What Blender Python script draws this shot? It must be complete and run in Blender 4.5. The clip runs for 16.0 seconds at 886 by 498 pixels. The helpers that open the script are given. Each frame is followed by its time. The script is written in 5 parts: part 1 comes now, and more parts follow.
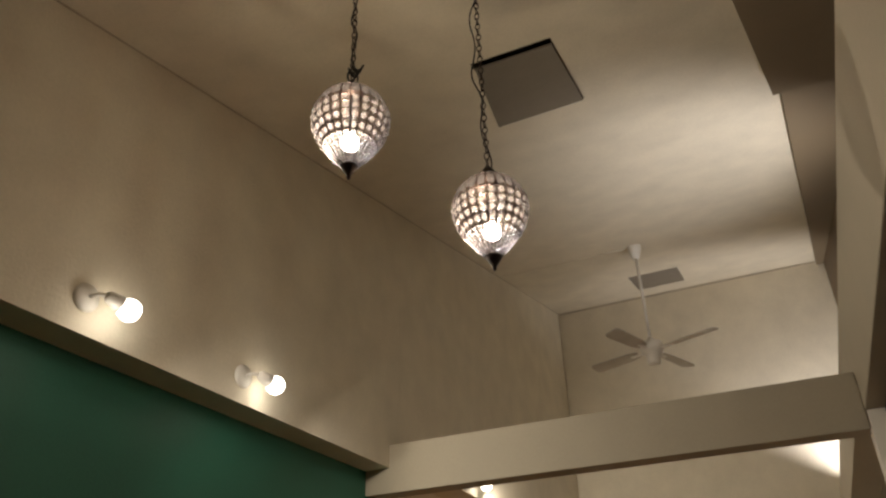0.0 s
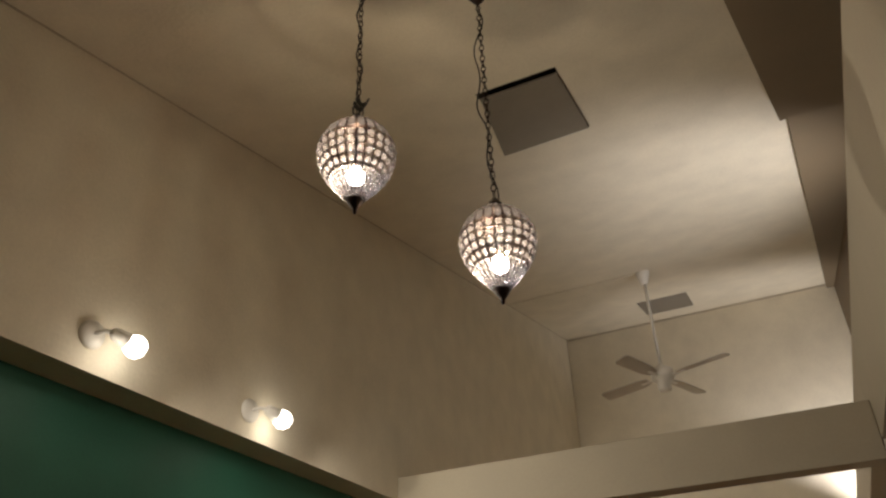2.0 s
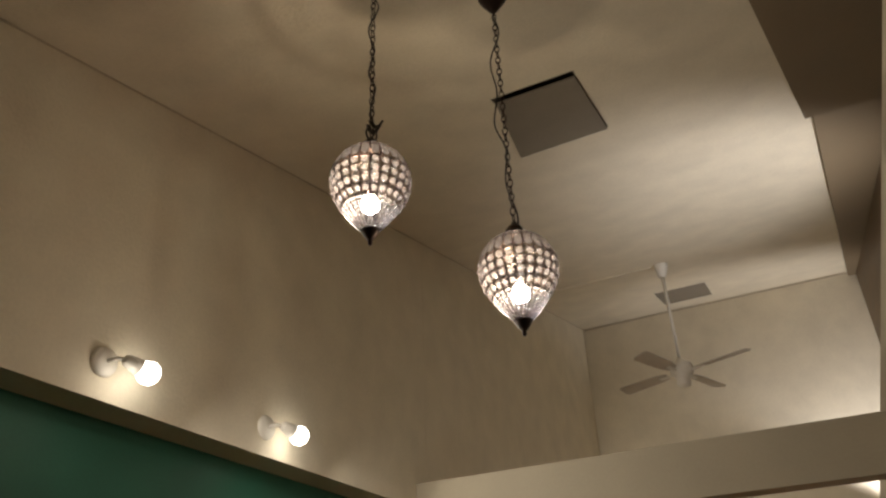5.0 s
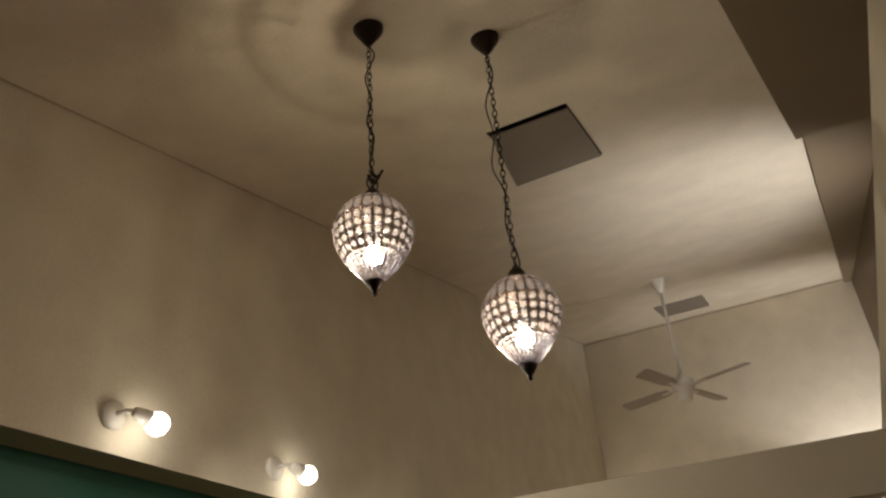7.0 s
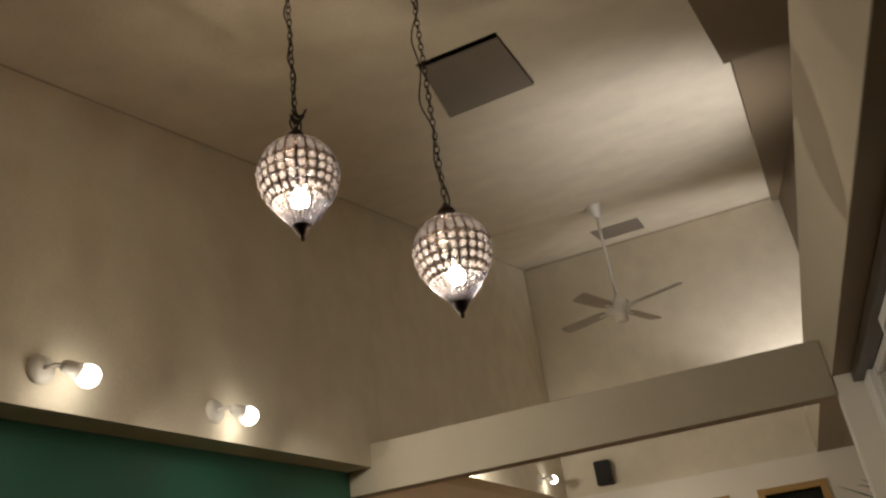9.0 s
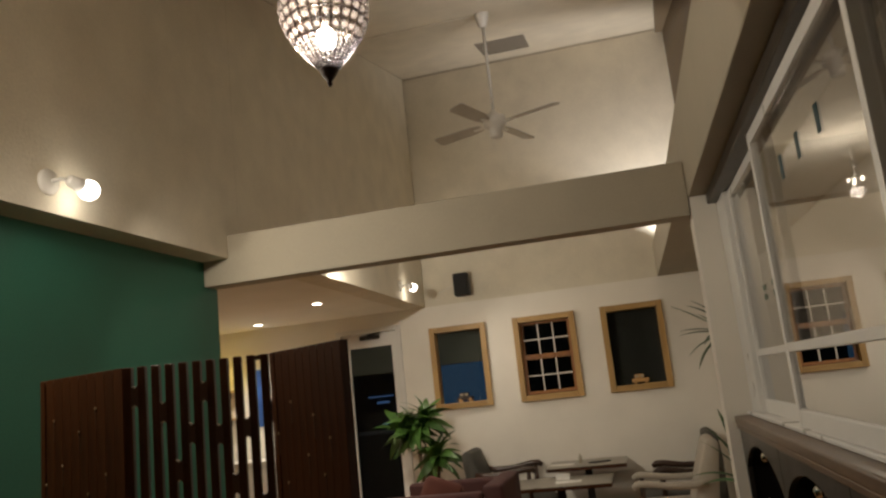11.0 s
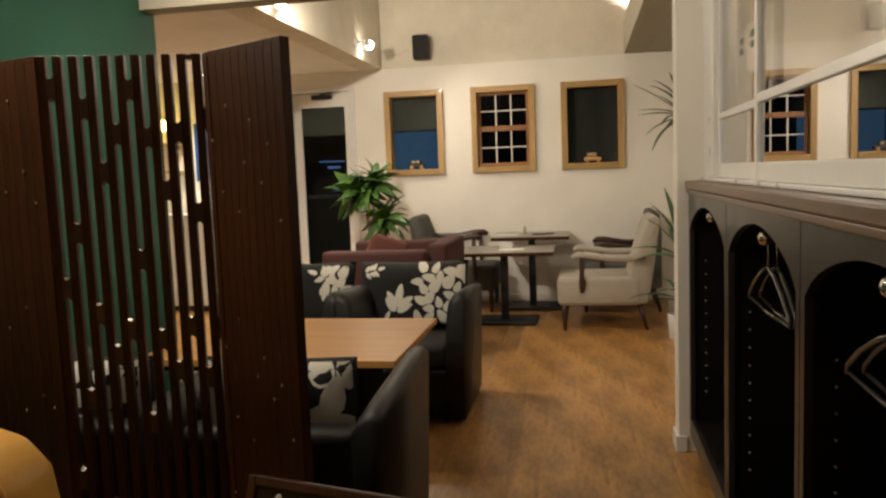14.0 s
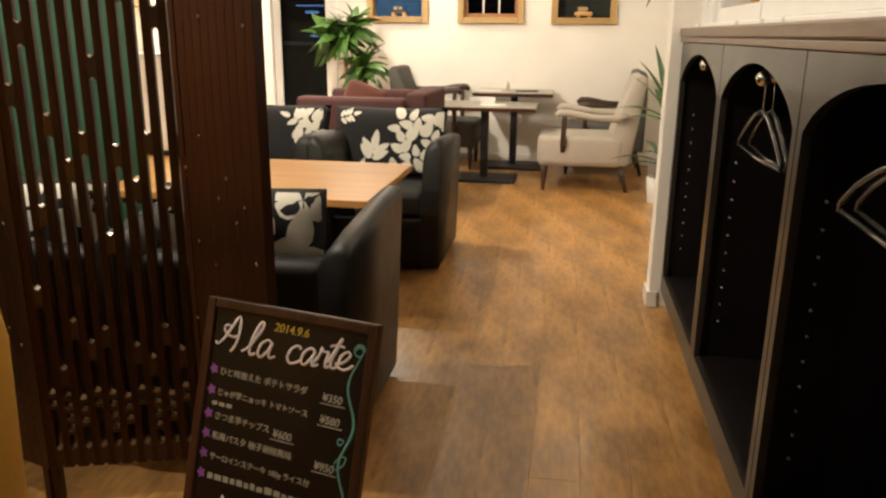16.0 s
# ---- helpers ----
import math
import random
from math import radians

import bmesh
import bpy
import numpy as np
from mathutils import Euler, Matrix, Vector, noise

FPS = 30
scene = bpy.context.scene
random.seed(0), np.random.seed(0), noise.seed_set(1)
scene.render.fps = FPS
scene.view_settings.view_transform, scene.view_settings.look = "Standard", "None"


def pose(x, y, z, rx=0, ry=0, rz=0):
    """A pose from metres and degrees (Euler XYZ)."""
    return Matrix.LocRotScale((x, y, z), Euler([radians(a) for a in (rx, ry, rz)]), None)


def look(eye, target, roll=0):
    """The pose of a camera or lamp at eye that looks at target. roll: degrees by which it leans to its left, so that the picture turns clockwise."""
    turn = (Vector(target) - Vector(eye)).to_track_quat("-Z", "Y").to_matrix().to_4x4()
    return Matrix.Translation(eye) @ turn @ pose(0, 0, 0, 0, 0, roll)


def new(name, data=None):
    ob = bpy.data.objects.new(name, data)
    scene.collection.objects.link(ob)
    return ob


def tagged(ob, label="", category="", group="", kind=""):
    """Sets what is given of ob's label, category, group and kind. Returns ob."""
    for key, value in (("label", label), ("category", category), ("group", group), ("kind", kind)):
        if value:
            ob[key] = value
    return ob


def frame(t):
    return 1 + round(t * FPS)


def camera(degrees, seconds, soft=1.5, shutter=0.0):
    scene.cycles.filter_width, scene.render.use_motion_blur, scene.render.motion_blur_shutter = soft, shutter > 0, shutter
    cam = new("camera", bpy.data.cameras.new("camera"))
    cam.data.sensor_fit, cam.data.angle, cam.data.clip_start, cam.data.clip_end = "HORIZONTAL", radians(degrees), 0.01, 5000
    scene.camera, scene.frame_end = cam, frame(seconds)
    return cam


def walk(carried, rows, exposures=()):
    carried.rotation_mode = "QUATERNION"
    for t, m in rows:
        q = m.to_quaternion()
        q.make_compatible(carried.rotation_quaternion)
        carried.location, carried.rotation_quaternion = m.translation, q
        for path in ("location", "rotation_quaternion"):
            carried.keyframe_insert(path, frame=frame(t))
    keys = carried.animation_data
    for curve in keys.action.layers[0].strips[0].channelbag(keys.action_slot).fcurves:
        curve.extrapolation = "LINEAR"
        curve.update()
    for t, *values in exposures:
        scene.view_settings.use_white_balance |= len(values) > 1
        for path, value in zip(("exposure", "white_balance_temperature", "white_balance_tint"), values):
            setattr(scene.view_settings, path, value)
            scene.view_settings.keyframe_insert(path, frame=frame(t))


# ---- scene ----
cam = camera(60.1, 16.0, soft=2.4)
PATH = [
    (0, (0.687, 0.707, 1.251), (-0.005, 2.297, 2.248), -1.9),
    (0.5, (0.688, 0.705, 1.255), (-0.004, 2.285, 2.266), -1.9),
    (1, (0.689, 0.699, 1.255), (-0.017, 2.268, 2.275), -1.7),
    (1.5, (0.694, 0.703, 1.258), (-0.006, 2.269, 2.286), -1.9),
    (2, (0.684, 0.712, 1.283), (-0.008, 2.264, 2.336), -2.3),
    (2.5, (0.683, 0.709, 1.312), (-0.059, 2.206, 2.411), -1.9),
    (3, (0.668, 0.703, 1.342), (-0.106, 2.191, 2.432), -0.7),
    (3.5, (0.652, 0.717, 1.379), (-0.11, 2.263, 2.394), -1.2),
    (4, (0.657, 0.717, 1.407), (-0.082, 2.286, 2.403), -2.4),
    (4.2, (0.675, 0.716, 1.415), (-0.067, 2.28, 2.418), -2.2),
    (6.5, (0.686, 0.637, 1.509), (-0.036, 2.203, 2.522), -3.6),
    (7, (0.7, 0.619, 1.524), (-0.019, 2.177, 2.553), -4.6),
    (7.5, (0.717, 0.613, 1.537), (0.023, 2.191, 2.552), -6.2),
    (8, (0.726, 0.606, 1.547), (0.032, 2.182, 2.564), -7.0),
    (8.5, (0.736, 0.598, 1.554), (0.044, 2.195, 2.541), -7.2),
    (9, (0.741, 0.636, 1.56), (0.1, 2.33, 2.407), -8.5),
    (9.5, (0.731, 0.689, 1.549), (0.151, 2.472, 2.245), -8.7),
    (9.7, (0.721, 0.71, 1.55), (0.167, 2.521, 2.191), -8.5),
    (11.8, (0.679, 0.858, 1.45), (0.287, 2.808, 1.655), -5.2),
    (12, (0.679, 0.868, 1.439), (0.285, 2.823, 1.594), -4.8),
    (12.5, (0.667, 0.911, 1.406), (0.296, 2.876, 1.427), -3.7),
    (13, (0.658, 0.938, 1.374), (0.327, 2.909, 1.321), -2.8),
    (13.5, (0.65, 0.952, 1.357), (0.298, 2.917, 1.241), -2.1),
    (14, (0.646, 0.968, 1.336), (0.283, 2.924, 1.139), -2.2),
    (14.5, (0.649, 0.997, 1.305), (0.3, 2.942, 0.991), -1.3),
    (15, (0.642, 1.031, 1.272), (0.304, 2.956, 0.849), -1.1),
    (15.5, (0.634, 1.054, 1.245), (0.307, 2.959, 0.733), -0.9),
    (16, (0.637, 1.057, 1.229), (0.337, 2.958, 0.687), 0.6),
]
walk(cam, [(t, look(eye, target, roll)) for t, eye, target, roll in PATH], exposures=[(0, 0.12), (8.5, 0.07), (9.5, -0.02), (12, 0.46), (12.5, 0.55), (13, 0.74), (14.5, 1.30), (15, 1.56), (16, 2.10)])

# ---- light ----
world = bpy.data.worlds.new("night")
scene.world = world
world.use_nodes = True
world.node_tree.nodes["Background"].inputs[0].default_value = (0.003, 0.004, 0.006, 1)
world.node_tree.nodes["Background"].inputs[1].default_value = 1.0

WARM = (1.0, 0.77, 0.52)
SOFT = (1.0, 0.88, 0.72)


def point_lamp(name, place, watts, radius, colour=WARM):
    d = bpy.data.lights.new(name, "POINT")
    d.energy, d.shadow_soft_size, d.color = watts, radius, colour
    ob = new(name, d)
    ob.location = place
    return ob


def spot_lamp(name, place, target, watts, angle, radius=0.03, colour=WARM, blend=0.6):
    d = bpy.data.lights.new(name, "SPOT")
    d.energy, d.shadow_soft_size, d.color, d.spot_size, d.spot_blend = watts, radius, colour, radians(angle), blend
    ob = new(name, d)
    ob.matrix_world = look(place, target)
    return ob


# the plan, in metres
LEFT, GREEN, HEAD, RIGHT, FAR, NEAR = -1.37, -1.525, 1.06, 1.50, 8.75, -1.2
LOW, HEAD_LOW, BEAM_Y, BEAM_Z, BEAM_TOP, HEAD_TOP = 2.42, 2.295, 4.57, 2.205, 2.475, 2.73
TIPS = [(-0.26, 2.23, 2.512), (0.047, 2.545, 2.293)]


def roof(y):
    return 3.046 + 0.227 * y


for x, y, z in TIPS:
    point_lamp("lantern_light", (x - 0.016, y - 0.012, z + 0.166), 6.1, 0.008)
for y in (2.41, 3.33):
    spot_lamp("wall_spot_light", (-1.225, y + 0.05, 2.385), (0.55, y + 1.2, 1.6), 28, 166, 0.014, SOFT, 0.6)
    point_lamp("wall_spot_glow", (-1.275, y - 0.02, 2.36), 0.25, 0.02, SOFT)
for y, tx, ty in ((5.83, 0.6, 8.6), (8.0, 0.7, 7.3)):
    spot_lamp("wall_spot_light", (-1.25, y + 0.05, 2.47), (tx, ty, 0.4), 58 if y < 7 else 20, 155, 0.012, SOFT)
    point_lamp("wall_spot_glow", (-1.29, y - 0.02, 2.45), 0.4, 0.02, SOFT)
for x, y, w in ((-2.0, 7.3, 34), (-3.1, 8.3, 60), (-2.2, 5.6, 26)):
    spot_lamp("downlight_light", (x, y, 2.40), (x, y, 0), w, 110, 0.04, SOFT)
for y, tx, ty, w in ((5.15, -0.1, 5.3, 84), (8.22, 0.75, 8.75, 84)):
    spot_lamp("uplight_light", (1.40, y, 2.62), (tx, ty, 4.5 if y < 7 else 3.9), w, 105, 0.04, (1.0, 0.93, 0.89), 0.8)

point_lamp("cluster_lamp_light", (1.72, 4.36, 2.16), 4.5, 0.03, SOFT)

# ---- materials ----


def material(name, colour, rough=0.6, metal=0.0, vary=0.12, scale=6.0, fine=60.0, bump=0.05, coat=0.0, spread=0.0, stretch=(1, 1, 1), dark=None):
    """A surface with mottling at two scales, fine relief and a little change from piece to piece."""
    m = bpy.data.materials.new(name)
    m.use_nodes = True
    n, l = m.node_tree.nodes, m.node_tree.links
    b = n["Principled BSDF"]
    b.inputs["Metallic"].default_value = metal
    b.inputs["Coat Weight"].default_value = coat
    tc = n.new("ShaderNodeTexCoord")
    mp = n.new("ShaderNodeMapping")
    mp.inputs["Scale"].default_value = stretch
    l.new(tc.outputs["Object"], mp.inputs["Vector"])
    big, small = n.new("ShaderNodeTexNoise"), n.new("ShaderNodeTexNoise")
    for node, sc in ((big, scale), (small, fine)):
        node.inputs["Scale"].default_value = sc
        node.inputs["Detail"].default_value = 4
        l.new(mp.outputs[0], node.inputs["Vector"])
    ramp = n.new("ShaderNodeMix")
    ramp.data_type = "RGBA"
    lo = dark or tuple(c * (1 - vary) for c in colour)
    hi = tuple(min(1, c * (1 + vary)) for c in colour)
    ramp.inputs[6].default_value, ramp.inputs[7].default_value = (*lo, 1), (*hi, 1)
    add = n.new("ShaderNodeMath")
    add.operation = "MULTIPLY_ADD"
    l.new(small.outputs["Fac"], add.inputs[0])
    add.inputs[1].default_value = 0.5
    l.new(big.outputs["Fac"], add.inputs[2])
    rng = n.new("ShaderNodeMapRange")
    rng.inputs[1].default_value, rng.inputs[2].default_value = 0.5, 1.0
    l.new(add.outputs[0], rng.inputs[0])
    l.new(rng.outputs[0], ramp.inputs[0])
    out = ramp.outputs[2]
    if spread:
        info = n.new("ShaderNodeObjectInfo")
        hsv = n.new("ShaderNodeHueSaturation")
        mr = n.new("ShaderNodeMapRange")
        mr.inputs[3].default_value, mr.inputs[4].default_value = 1 - spread, 1 + spread
        l.new(info.outputs["Random"], mr.inputs[0])
        l.new(mr.outputs[0], hsv.inputs["Value"])
        l.new(out, hsv.inputs["Color"])
        out = hsv.outputs[0]
    l.new(out, b.inputs["Base Color"])
    rr = n.new("ShaderNodeMapRange")
    rr.inputs[3].default_value, rr.inputs[4].default_value = max(0.02, rough - 0.08), min(1, rough + 0.08)
    l.new(big.outputs["Fac"], rr.inputs[0])
    l.new(rr.outputs[0], b.inputs["Roughness"])
    if bump:
        bp = n.new("ShaderNodeBump")
        bp.inputs["Strength"].default_value = min(1, bump * 4)
        bp.inputs["Distance"].default_value = 0.002
        l.new(small.outputs["Fac"], bp.inputs["Height"])
        l.new(bp.outputs[0], b.inputs["Normal"])
    return m


def wood(name, colour, dark, rough=0.4, along="Y", scale=1.0, spread=0.12, coat=0.1):
    """Grain: noise drawn out along one axis, with darker blotches."""
    st = {"X": (1.2, 14, 14), "Y": (14, 1.2, 14), "Z": (14, 14, 1.2)}[along]
    return material(name, colour, rough, vary=0.18, scale=1.6 * scale, fine=7 * scale, bump=0.03, coat=coat, spread=spread, stretch=st, dark=dark)


def glowing(name, colour, strength):
    m = bpy.data.materials.new(name)
    m.use_nodes = True
    n, l = m.node_tree.nodes, m.node_tree.links
    n.remove(n["Principled BSDF"])
    e = n.new("ShaderNodeEmission")
    e.inputs[0].default_value, e.inputs[1].default_value = (*colour, 1), strength
    l.new(e.outputs[0], n["Material Output"].inputs[0])
    return m


def pane_glass(name, ior, tint=(0.9, 0.93, 0.92), rough=0.0, extra=0.0):
    """A thin pane: clear, with the gloss that its angle gives."""
    m = bpy.data.materials.new(name)
    m.use_nodes = True
    n, l = m.node_tree.nodes, m.node_tree.links
    n.remove(n["Principled BSDF"])
    mix, fr = n.new("ShaderNodeMixShader"), n.new("ShaderNodeFresnel")
    tr, gl = n.new("ShaderNodeBsdfTransparent"), n.new("ShaderNodeBsdfGlossy")
    fr.inputs[0].default_value = ior
    tr.inputs[0].default_value = (*tint, 1)
    gl.inputs[1].default_value = rough
    fac = fr.outputs[0]
    if extra:
        a = n.new("ShaderNodeMath")
        a.inputs[1].default_value = extra
        a.use_clamp = True
        l.new(fac, a.inputs[0])
        fac = a.outputs[0]
    l.new(fac, mix.inputs[0])
    l.new(tr.outputs[0], mix.inputs[1])
    l.new(gl.outputs[0], mix.inputs[2])
    l.new(mix.outputs[0], n["Material Output"].inputs[0])
    return m


PLASTER = material("white plaster", (0.72, 0.665, 0.545), 0.85, vary=0.08, scale=4.5, fine=70, bump=0.2)
GREEN_PAINT = material("green paint", (0.026, 0.155, 0.105), 0.55, vary=0.12, scale=2.0, fine=80, bump=0.1)
WALLPAPER = material("white wallpaper", (0.84, 0.80, 0.72), 0.8, vary=0.04, scale=3, fine=160, bump=0.15)
BEAM_PAINT = material("cream paint", (0.41, 0.365, 0.28), 0.7, vary=0.06, scale=3, fine=70, bump=0.08)
# the shadow behind the side beam is put into this dark brown
SHADED_PANEL = wood("shade-browned wall panel", (0.15, 0.10, 0.052), (0.11, 0.072, 0.036), 0.6, "Y", 1.0)
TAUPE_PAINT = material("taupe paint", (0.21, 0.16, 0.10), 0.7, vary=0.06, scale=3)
HATCH_BOARD = material("grey hatch board", (0.23, 0.205, 0.17), 0.7, vary=0.08)
IRON = material("dark bronze", (0.035, 0.022, 0.018), 0.45, metal=0.7, vary=0.3, fine=120)
WIRE = material("bronze wire", (0.05, 0.033, 0.03), 0.4, metal=0.8, vary=0.2)
WHITE_METAL = material("white enamel", (0.75, 0.73, 0.68), 0.35, vary=0.04, bump=0.02)
FAN_BLADE = material("pale fan blade", (0.46, 0.42, 0.36), 0.5, vary=0.1)
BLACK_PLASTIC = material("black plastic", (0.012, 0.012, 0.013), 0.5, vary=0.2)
CHROME = material("chrome", (0.8, 0.8, 0.8), 0.12, metal=1.0, vary=0.05, bump=0.0)
BULB = glowing("lit bulb", (1.0, 0.9, 0.74), 8)
CANDLE = glowing("lit candle bulb", (1.0, 0.93, 0.84), 34)


def crystal(name, tint, veil):
    """Cut glass: clear and glossy, with a milky share that scatters the bulb's light."""
    m = pane_glass(name, 1.6, tint, 0.05, 0.05)
    n, l = m.node_tree.nodes, m.node_tree.links
    milk, mix = n.new("ShaderNodeBsdfTranslucent"), n.new("ShaderNodeMixShader")
    milk.inputs[0].default_value, mix.inputs[0].default_value = (0.80, 0.84, 0.92, 1), veil
    l.new(n["Mix Shader"].outputs[0], mix.inputs[1])
    l.new(milk.outputs[0], mix.inputs[2])
    l.new(mix.outputs[0], n["Material Output"].inputs[0])
    return m


# paler, milkier copies lower down: the bulb's glow is put into them
CRYSTAL = crystal("cut crystal", (0.66, 0.61, 0.61), 0.02)
BEAD = crystal("bead crystal", (0.76, 0.71, 0.70), 0.055)
SEED_BEAD = crystal("small bead crystal", (0.78, 0.73, 0.72), 0.13)
GLASS = pane_glass("window glass", 1.25, (0.75, 0.8, 0.8), 0.0, 0.0)
PARTITION_GLASS = pane_glass("partition glass", 1.5, (0.93, 0.92, 0.90))
pn, plk = PARTITION_GLASS.node_tree.nodes, PARTITION_GLASS.node_tree.links
slant, steep, gloss = pn.new("ShaderNodeLayerWeight"), pn.new("ShaderNodeMath"), pn.new("ShaderNodeMapRange")
steep.operation, steep.inputs[1].default_value = "POWER", 4.0
gloss.inputs[3].default_value, gloss.inputs[4].default_value = 0.14, 1.0
plk.new(slant.outputs["Facing"], steep.inputs[0])
plk.new(steep.outputs[0], gloss.inputs[0])
plk.new(gloss.outputs[0], pn["Mix Shader"].inputs[0])
BACKED_GLASS = pane_glass("film-backed partition glass", 2.1, (0.8, 0.8, 0.78), 0.0, 0.62)

# ---- builders ----


def mesh_of(bm, name, mat, smooth=False):
    bmesh.ops.recalc_face_normals(bm, faces=bm.faces)
    me = bpy.data.meshes.new(name)
    bm.to_mesh(me)
    bm.free()
    me.materials.append(mat)
    if smooth:
        for p in me.polygons:
            p.use_smooth = True
    return me


def part(name, bm, mat, parent=None, label="", smooth=False, at=None, turn=None):
    """Links a bmesh as one mesh object, under a thing or under a part."""
    ob = new(name, mesh_of(bm, name, mat, smooth))
    if parent is not None:
        ob.parent = parent
    if at is not None:
        ob.matrix_basis = pose(*at, *(turn or (0, 0, 0)))
    if label:
        tagged(ob, label)
    return ob


def thing(name, at, label, category, group="", turn=(0, 0, 0)):
    ob = new(name)
    ob.empty_display_size = 0.05
    ob.matrix_basis = pose(*at, *turn)
    return tagged(ob, label, category, group)


def box(x0, x1, y0, y1, z0, z1, bevel=0.0, seg=2, bm=None):
    b = bmesh.new()
    r = bmesh.ops.create_cube(b, size=1)
    bmesh.ops.scale(b, vec=(x1 - x0, y1 - y0, z1 - z0), verts=b.verts)
    bmesh.ops.translate(b, vec=((x0 + x1) / 2, (y0 + y1) / 2, (z0 + z1) / 2), verts=b.verts)
    if bevel:
        bmesh.ops.bevel(b, geom=b.edges[:], offset=bevel, segments=seg, profile=0.5, affect="EDGES")
    return join(bm, b) if bm is not None else b


def join(bm, other, m=None):
    me = bpy.data.meshes.new("tmp")
    if m is not None:
        other.transform(m)
    other.to_mesh(me)
    other.free()
    bm.from_mesh(me)
    bpy.data.meshes.remove(me)
    return bm


def prism(points, y0, y1):
    """A profile in x and z, drawn out along y."""
    b = bmesh.new()
    lo = [b.verts.new((x, y0, z)) for x, z in points]
    hi = [b.verts.new((x, y1, z)) for x, z in points]
    b.faces.new(lo), b.faces.new(hi[::-1])
    for i in range(len(points)):
        j = (i + 1) % len(points)
        b.faces.new((lo[i], hi[i], hi[j], lo[j]))
    return b


def slab(corners, drop):
    """A board under four or more corners, thick downwards by drop."""
    b = bmesh.new()
    hi = [b.verts.new(c) for c in corners]
    lo = [b.verts.new((c[0], c[1], c[2] - drop)) for c in corners]
    b.faces.new(hi), b.faces.new(lo[::-1])
    for i in range(len(corners)):
        j = (i + 1) % len(corners)
        b.faces.new((hi[i], lo[i], lo[j], hi[j]))
    return b


def turned(profile, seg=16, bm=None, at=(0, 0, 0)):
    """A shape of revolution about z from (radius, height) pairs."""
    b = bmesh.new()
    rings = []
    for r, z in profile:
        rings.append([b.verts.new((r * math.cos(2 * math.pi * i / seg), r * math.sin(2 * math.pi * i / seg), z)) for i in range(seg)])
    for a, c in zip(rings, rings[1:]):
        for i in range(seg):
            j = (i + 1) % seg
            b.faces.new((a[i], a[j], c[j], c[i]))
    b.faces.new(rings[0][::-1]), b.faces.new(rings[-1])
    bmesh.ops.translate(b, vec=at, verts=b.verts)
    return join(bm, b) if bm is not None else b


def tube(points, radius, seg=6, bm=None, closed=False):
    """A round bar along a line of points."""
    b = bmesh.new()
    pts = [Vector(p) for p in points]
    rings = []
    n = len(pts)
    for k, p in enumerate(pts):
        a, c = (pts[(k - 1) % n], pts[(k + 1) % n]) if closed else (pts[max(k - 1, 0)], pts[min(k + 1, n - 1)])
        d = (c - a).normalized()
        u = d.cross(Vector((0.31, 0.95, 0.11)))
        u = u.normalized() if u.length > 1e-3 else d.cross(Vector((1, 0, 0))).normalized()
        v = d.cross(u)
        r = radius[k] if isinstance(radius, (list, tuple)) else radius
        rings.append([b.verts.new(p + (u * math.cos(2 * math.pi * i / seg) + v * math.sin(2 * math.pi * i / seg)) * r) for i in range(seg)])
    pairs = list(zip(rings, rings[1:])) + ([(rings[-1], rings[0])] if closed else [])
    for a, c in pairs:
        for i in range(seg):
            j = (i + 1) % seg
            b.faces.new((a[i], a[j], c[j], c[i]))
    if not closed:
        b.faces.new(rings[0][::-1]), b.faces.new(rings[-1])
    return join(bm, b) if bm is not None else b


def structure(name, bm, mat, label, category):
    ob = part(name, bm, mat)
    return tagged(ob, label, category, kind="structure")


# ---- the shell ----
floor = structure("floor", box(-3.9, 2.9, NEAR - 0.1, FAR + 0.12, -0.12, -0.012), material("floor bed", (0.10, 0.055, 0.025), 0.7), "warm brown oak plank floor with darker knots", "floor")
structure("wall_left_lower", box(GREEN - 0.14, GREEN, NEAR, 4.71, 0, 2.36), GREEN_PAINT, "deep green painted lower wall below a plaster overhang", "wall")
bm = prism([(LEFT - 0.22, 0), (LEFT, 0), (LEFT, 4.3), (LEFT - 0.22, 4.3)], NEAR, BEAM_Y + 0.13)
for v in bm.verts:
    if v.co.z < 1:
        v.co.z = 2.29 + 0.012 * v.co.y
structure("wall_left_upper", bm, PLASTER, "cream plaster upper wall overhanging the green one", "wall")
structure("wall_left_upper_2", prism([(LEFT - 0.22, LOW), (LEFT, LOW), (LEFT, 5.3), (LEFT - 0.22, 5.3)], BEAM_Y + 0.132, FAR), PLASTER, "cream plaster upper wall over the lower side ceiling", "wall")
c = [(LEFT - 0.3, NEAR - 0.2), (RIGHT + 0.3, NEAR - 0.2), (RIGHT + 0.3, FAR + 0.2), (LEFT - 0.3, FAR + 0.2)]
HX0, HX1, HY0, HY1 = -0.24, 0.152, 3.22, 3.86
VX0, VX1, VY0, VY1 = -0.36, 0.13, 7.78, 8.40
bm = bmesh.new()
xs = sorted({c[0][0], HX0, HX1, VX0, VX1, c[1][0]})
ys = [c[0][1], HY0, HY1, VY0, VY1, c[2][1]]
for i in range(len(xs) - 1):
    for j in range(len(ys) - 1):
        mx, my = (xs[i] + xs[i + 1]) / 2, (ys[j] + ys[j + 1]) / 2
        if (HX0 < mx < HX1 and HY0 < my < HY1) or (VX0 < mx < VX1 and VY0 < my < VY1):
            continue
        q = [(x, y, roof(y) + 0.12) for x, y in ((xs[i], ys[j]), (xs[i + 1], ys[j]), (xs[i + 1], ys[j + 1]), (xs[i], ys[j + 1]))]
        join(bm, slab(q, 0.12))
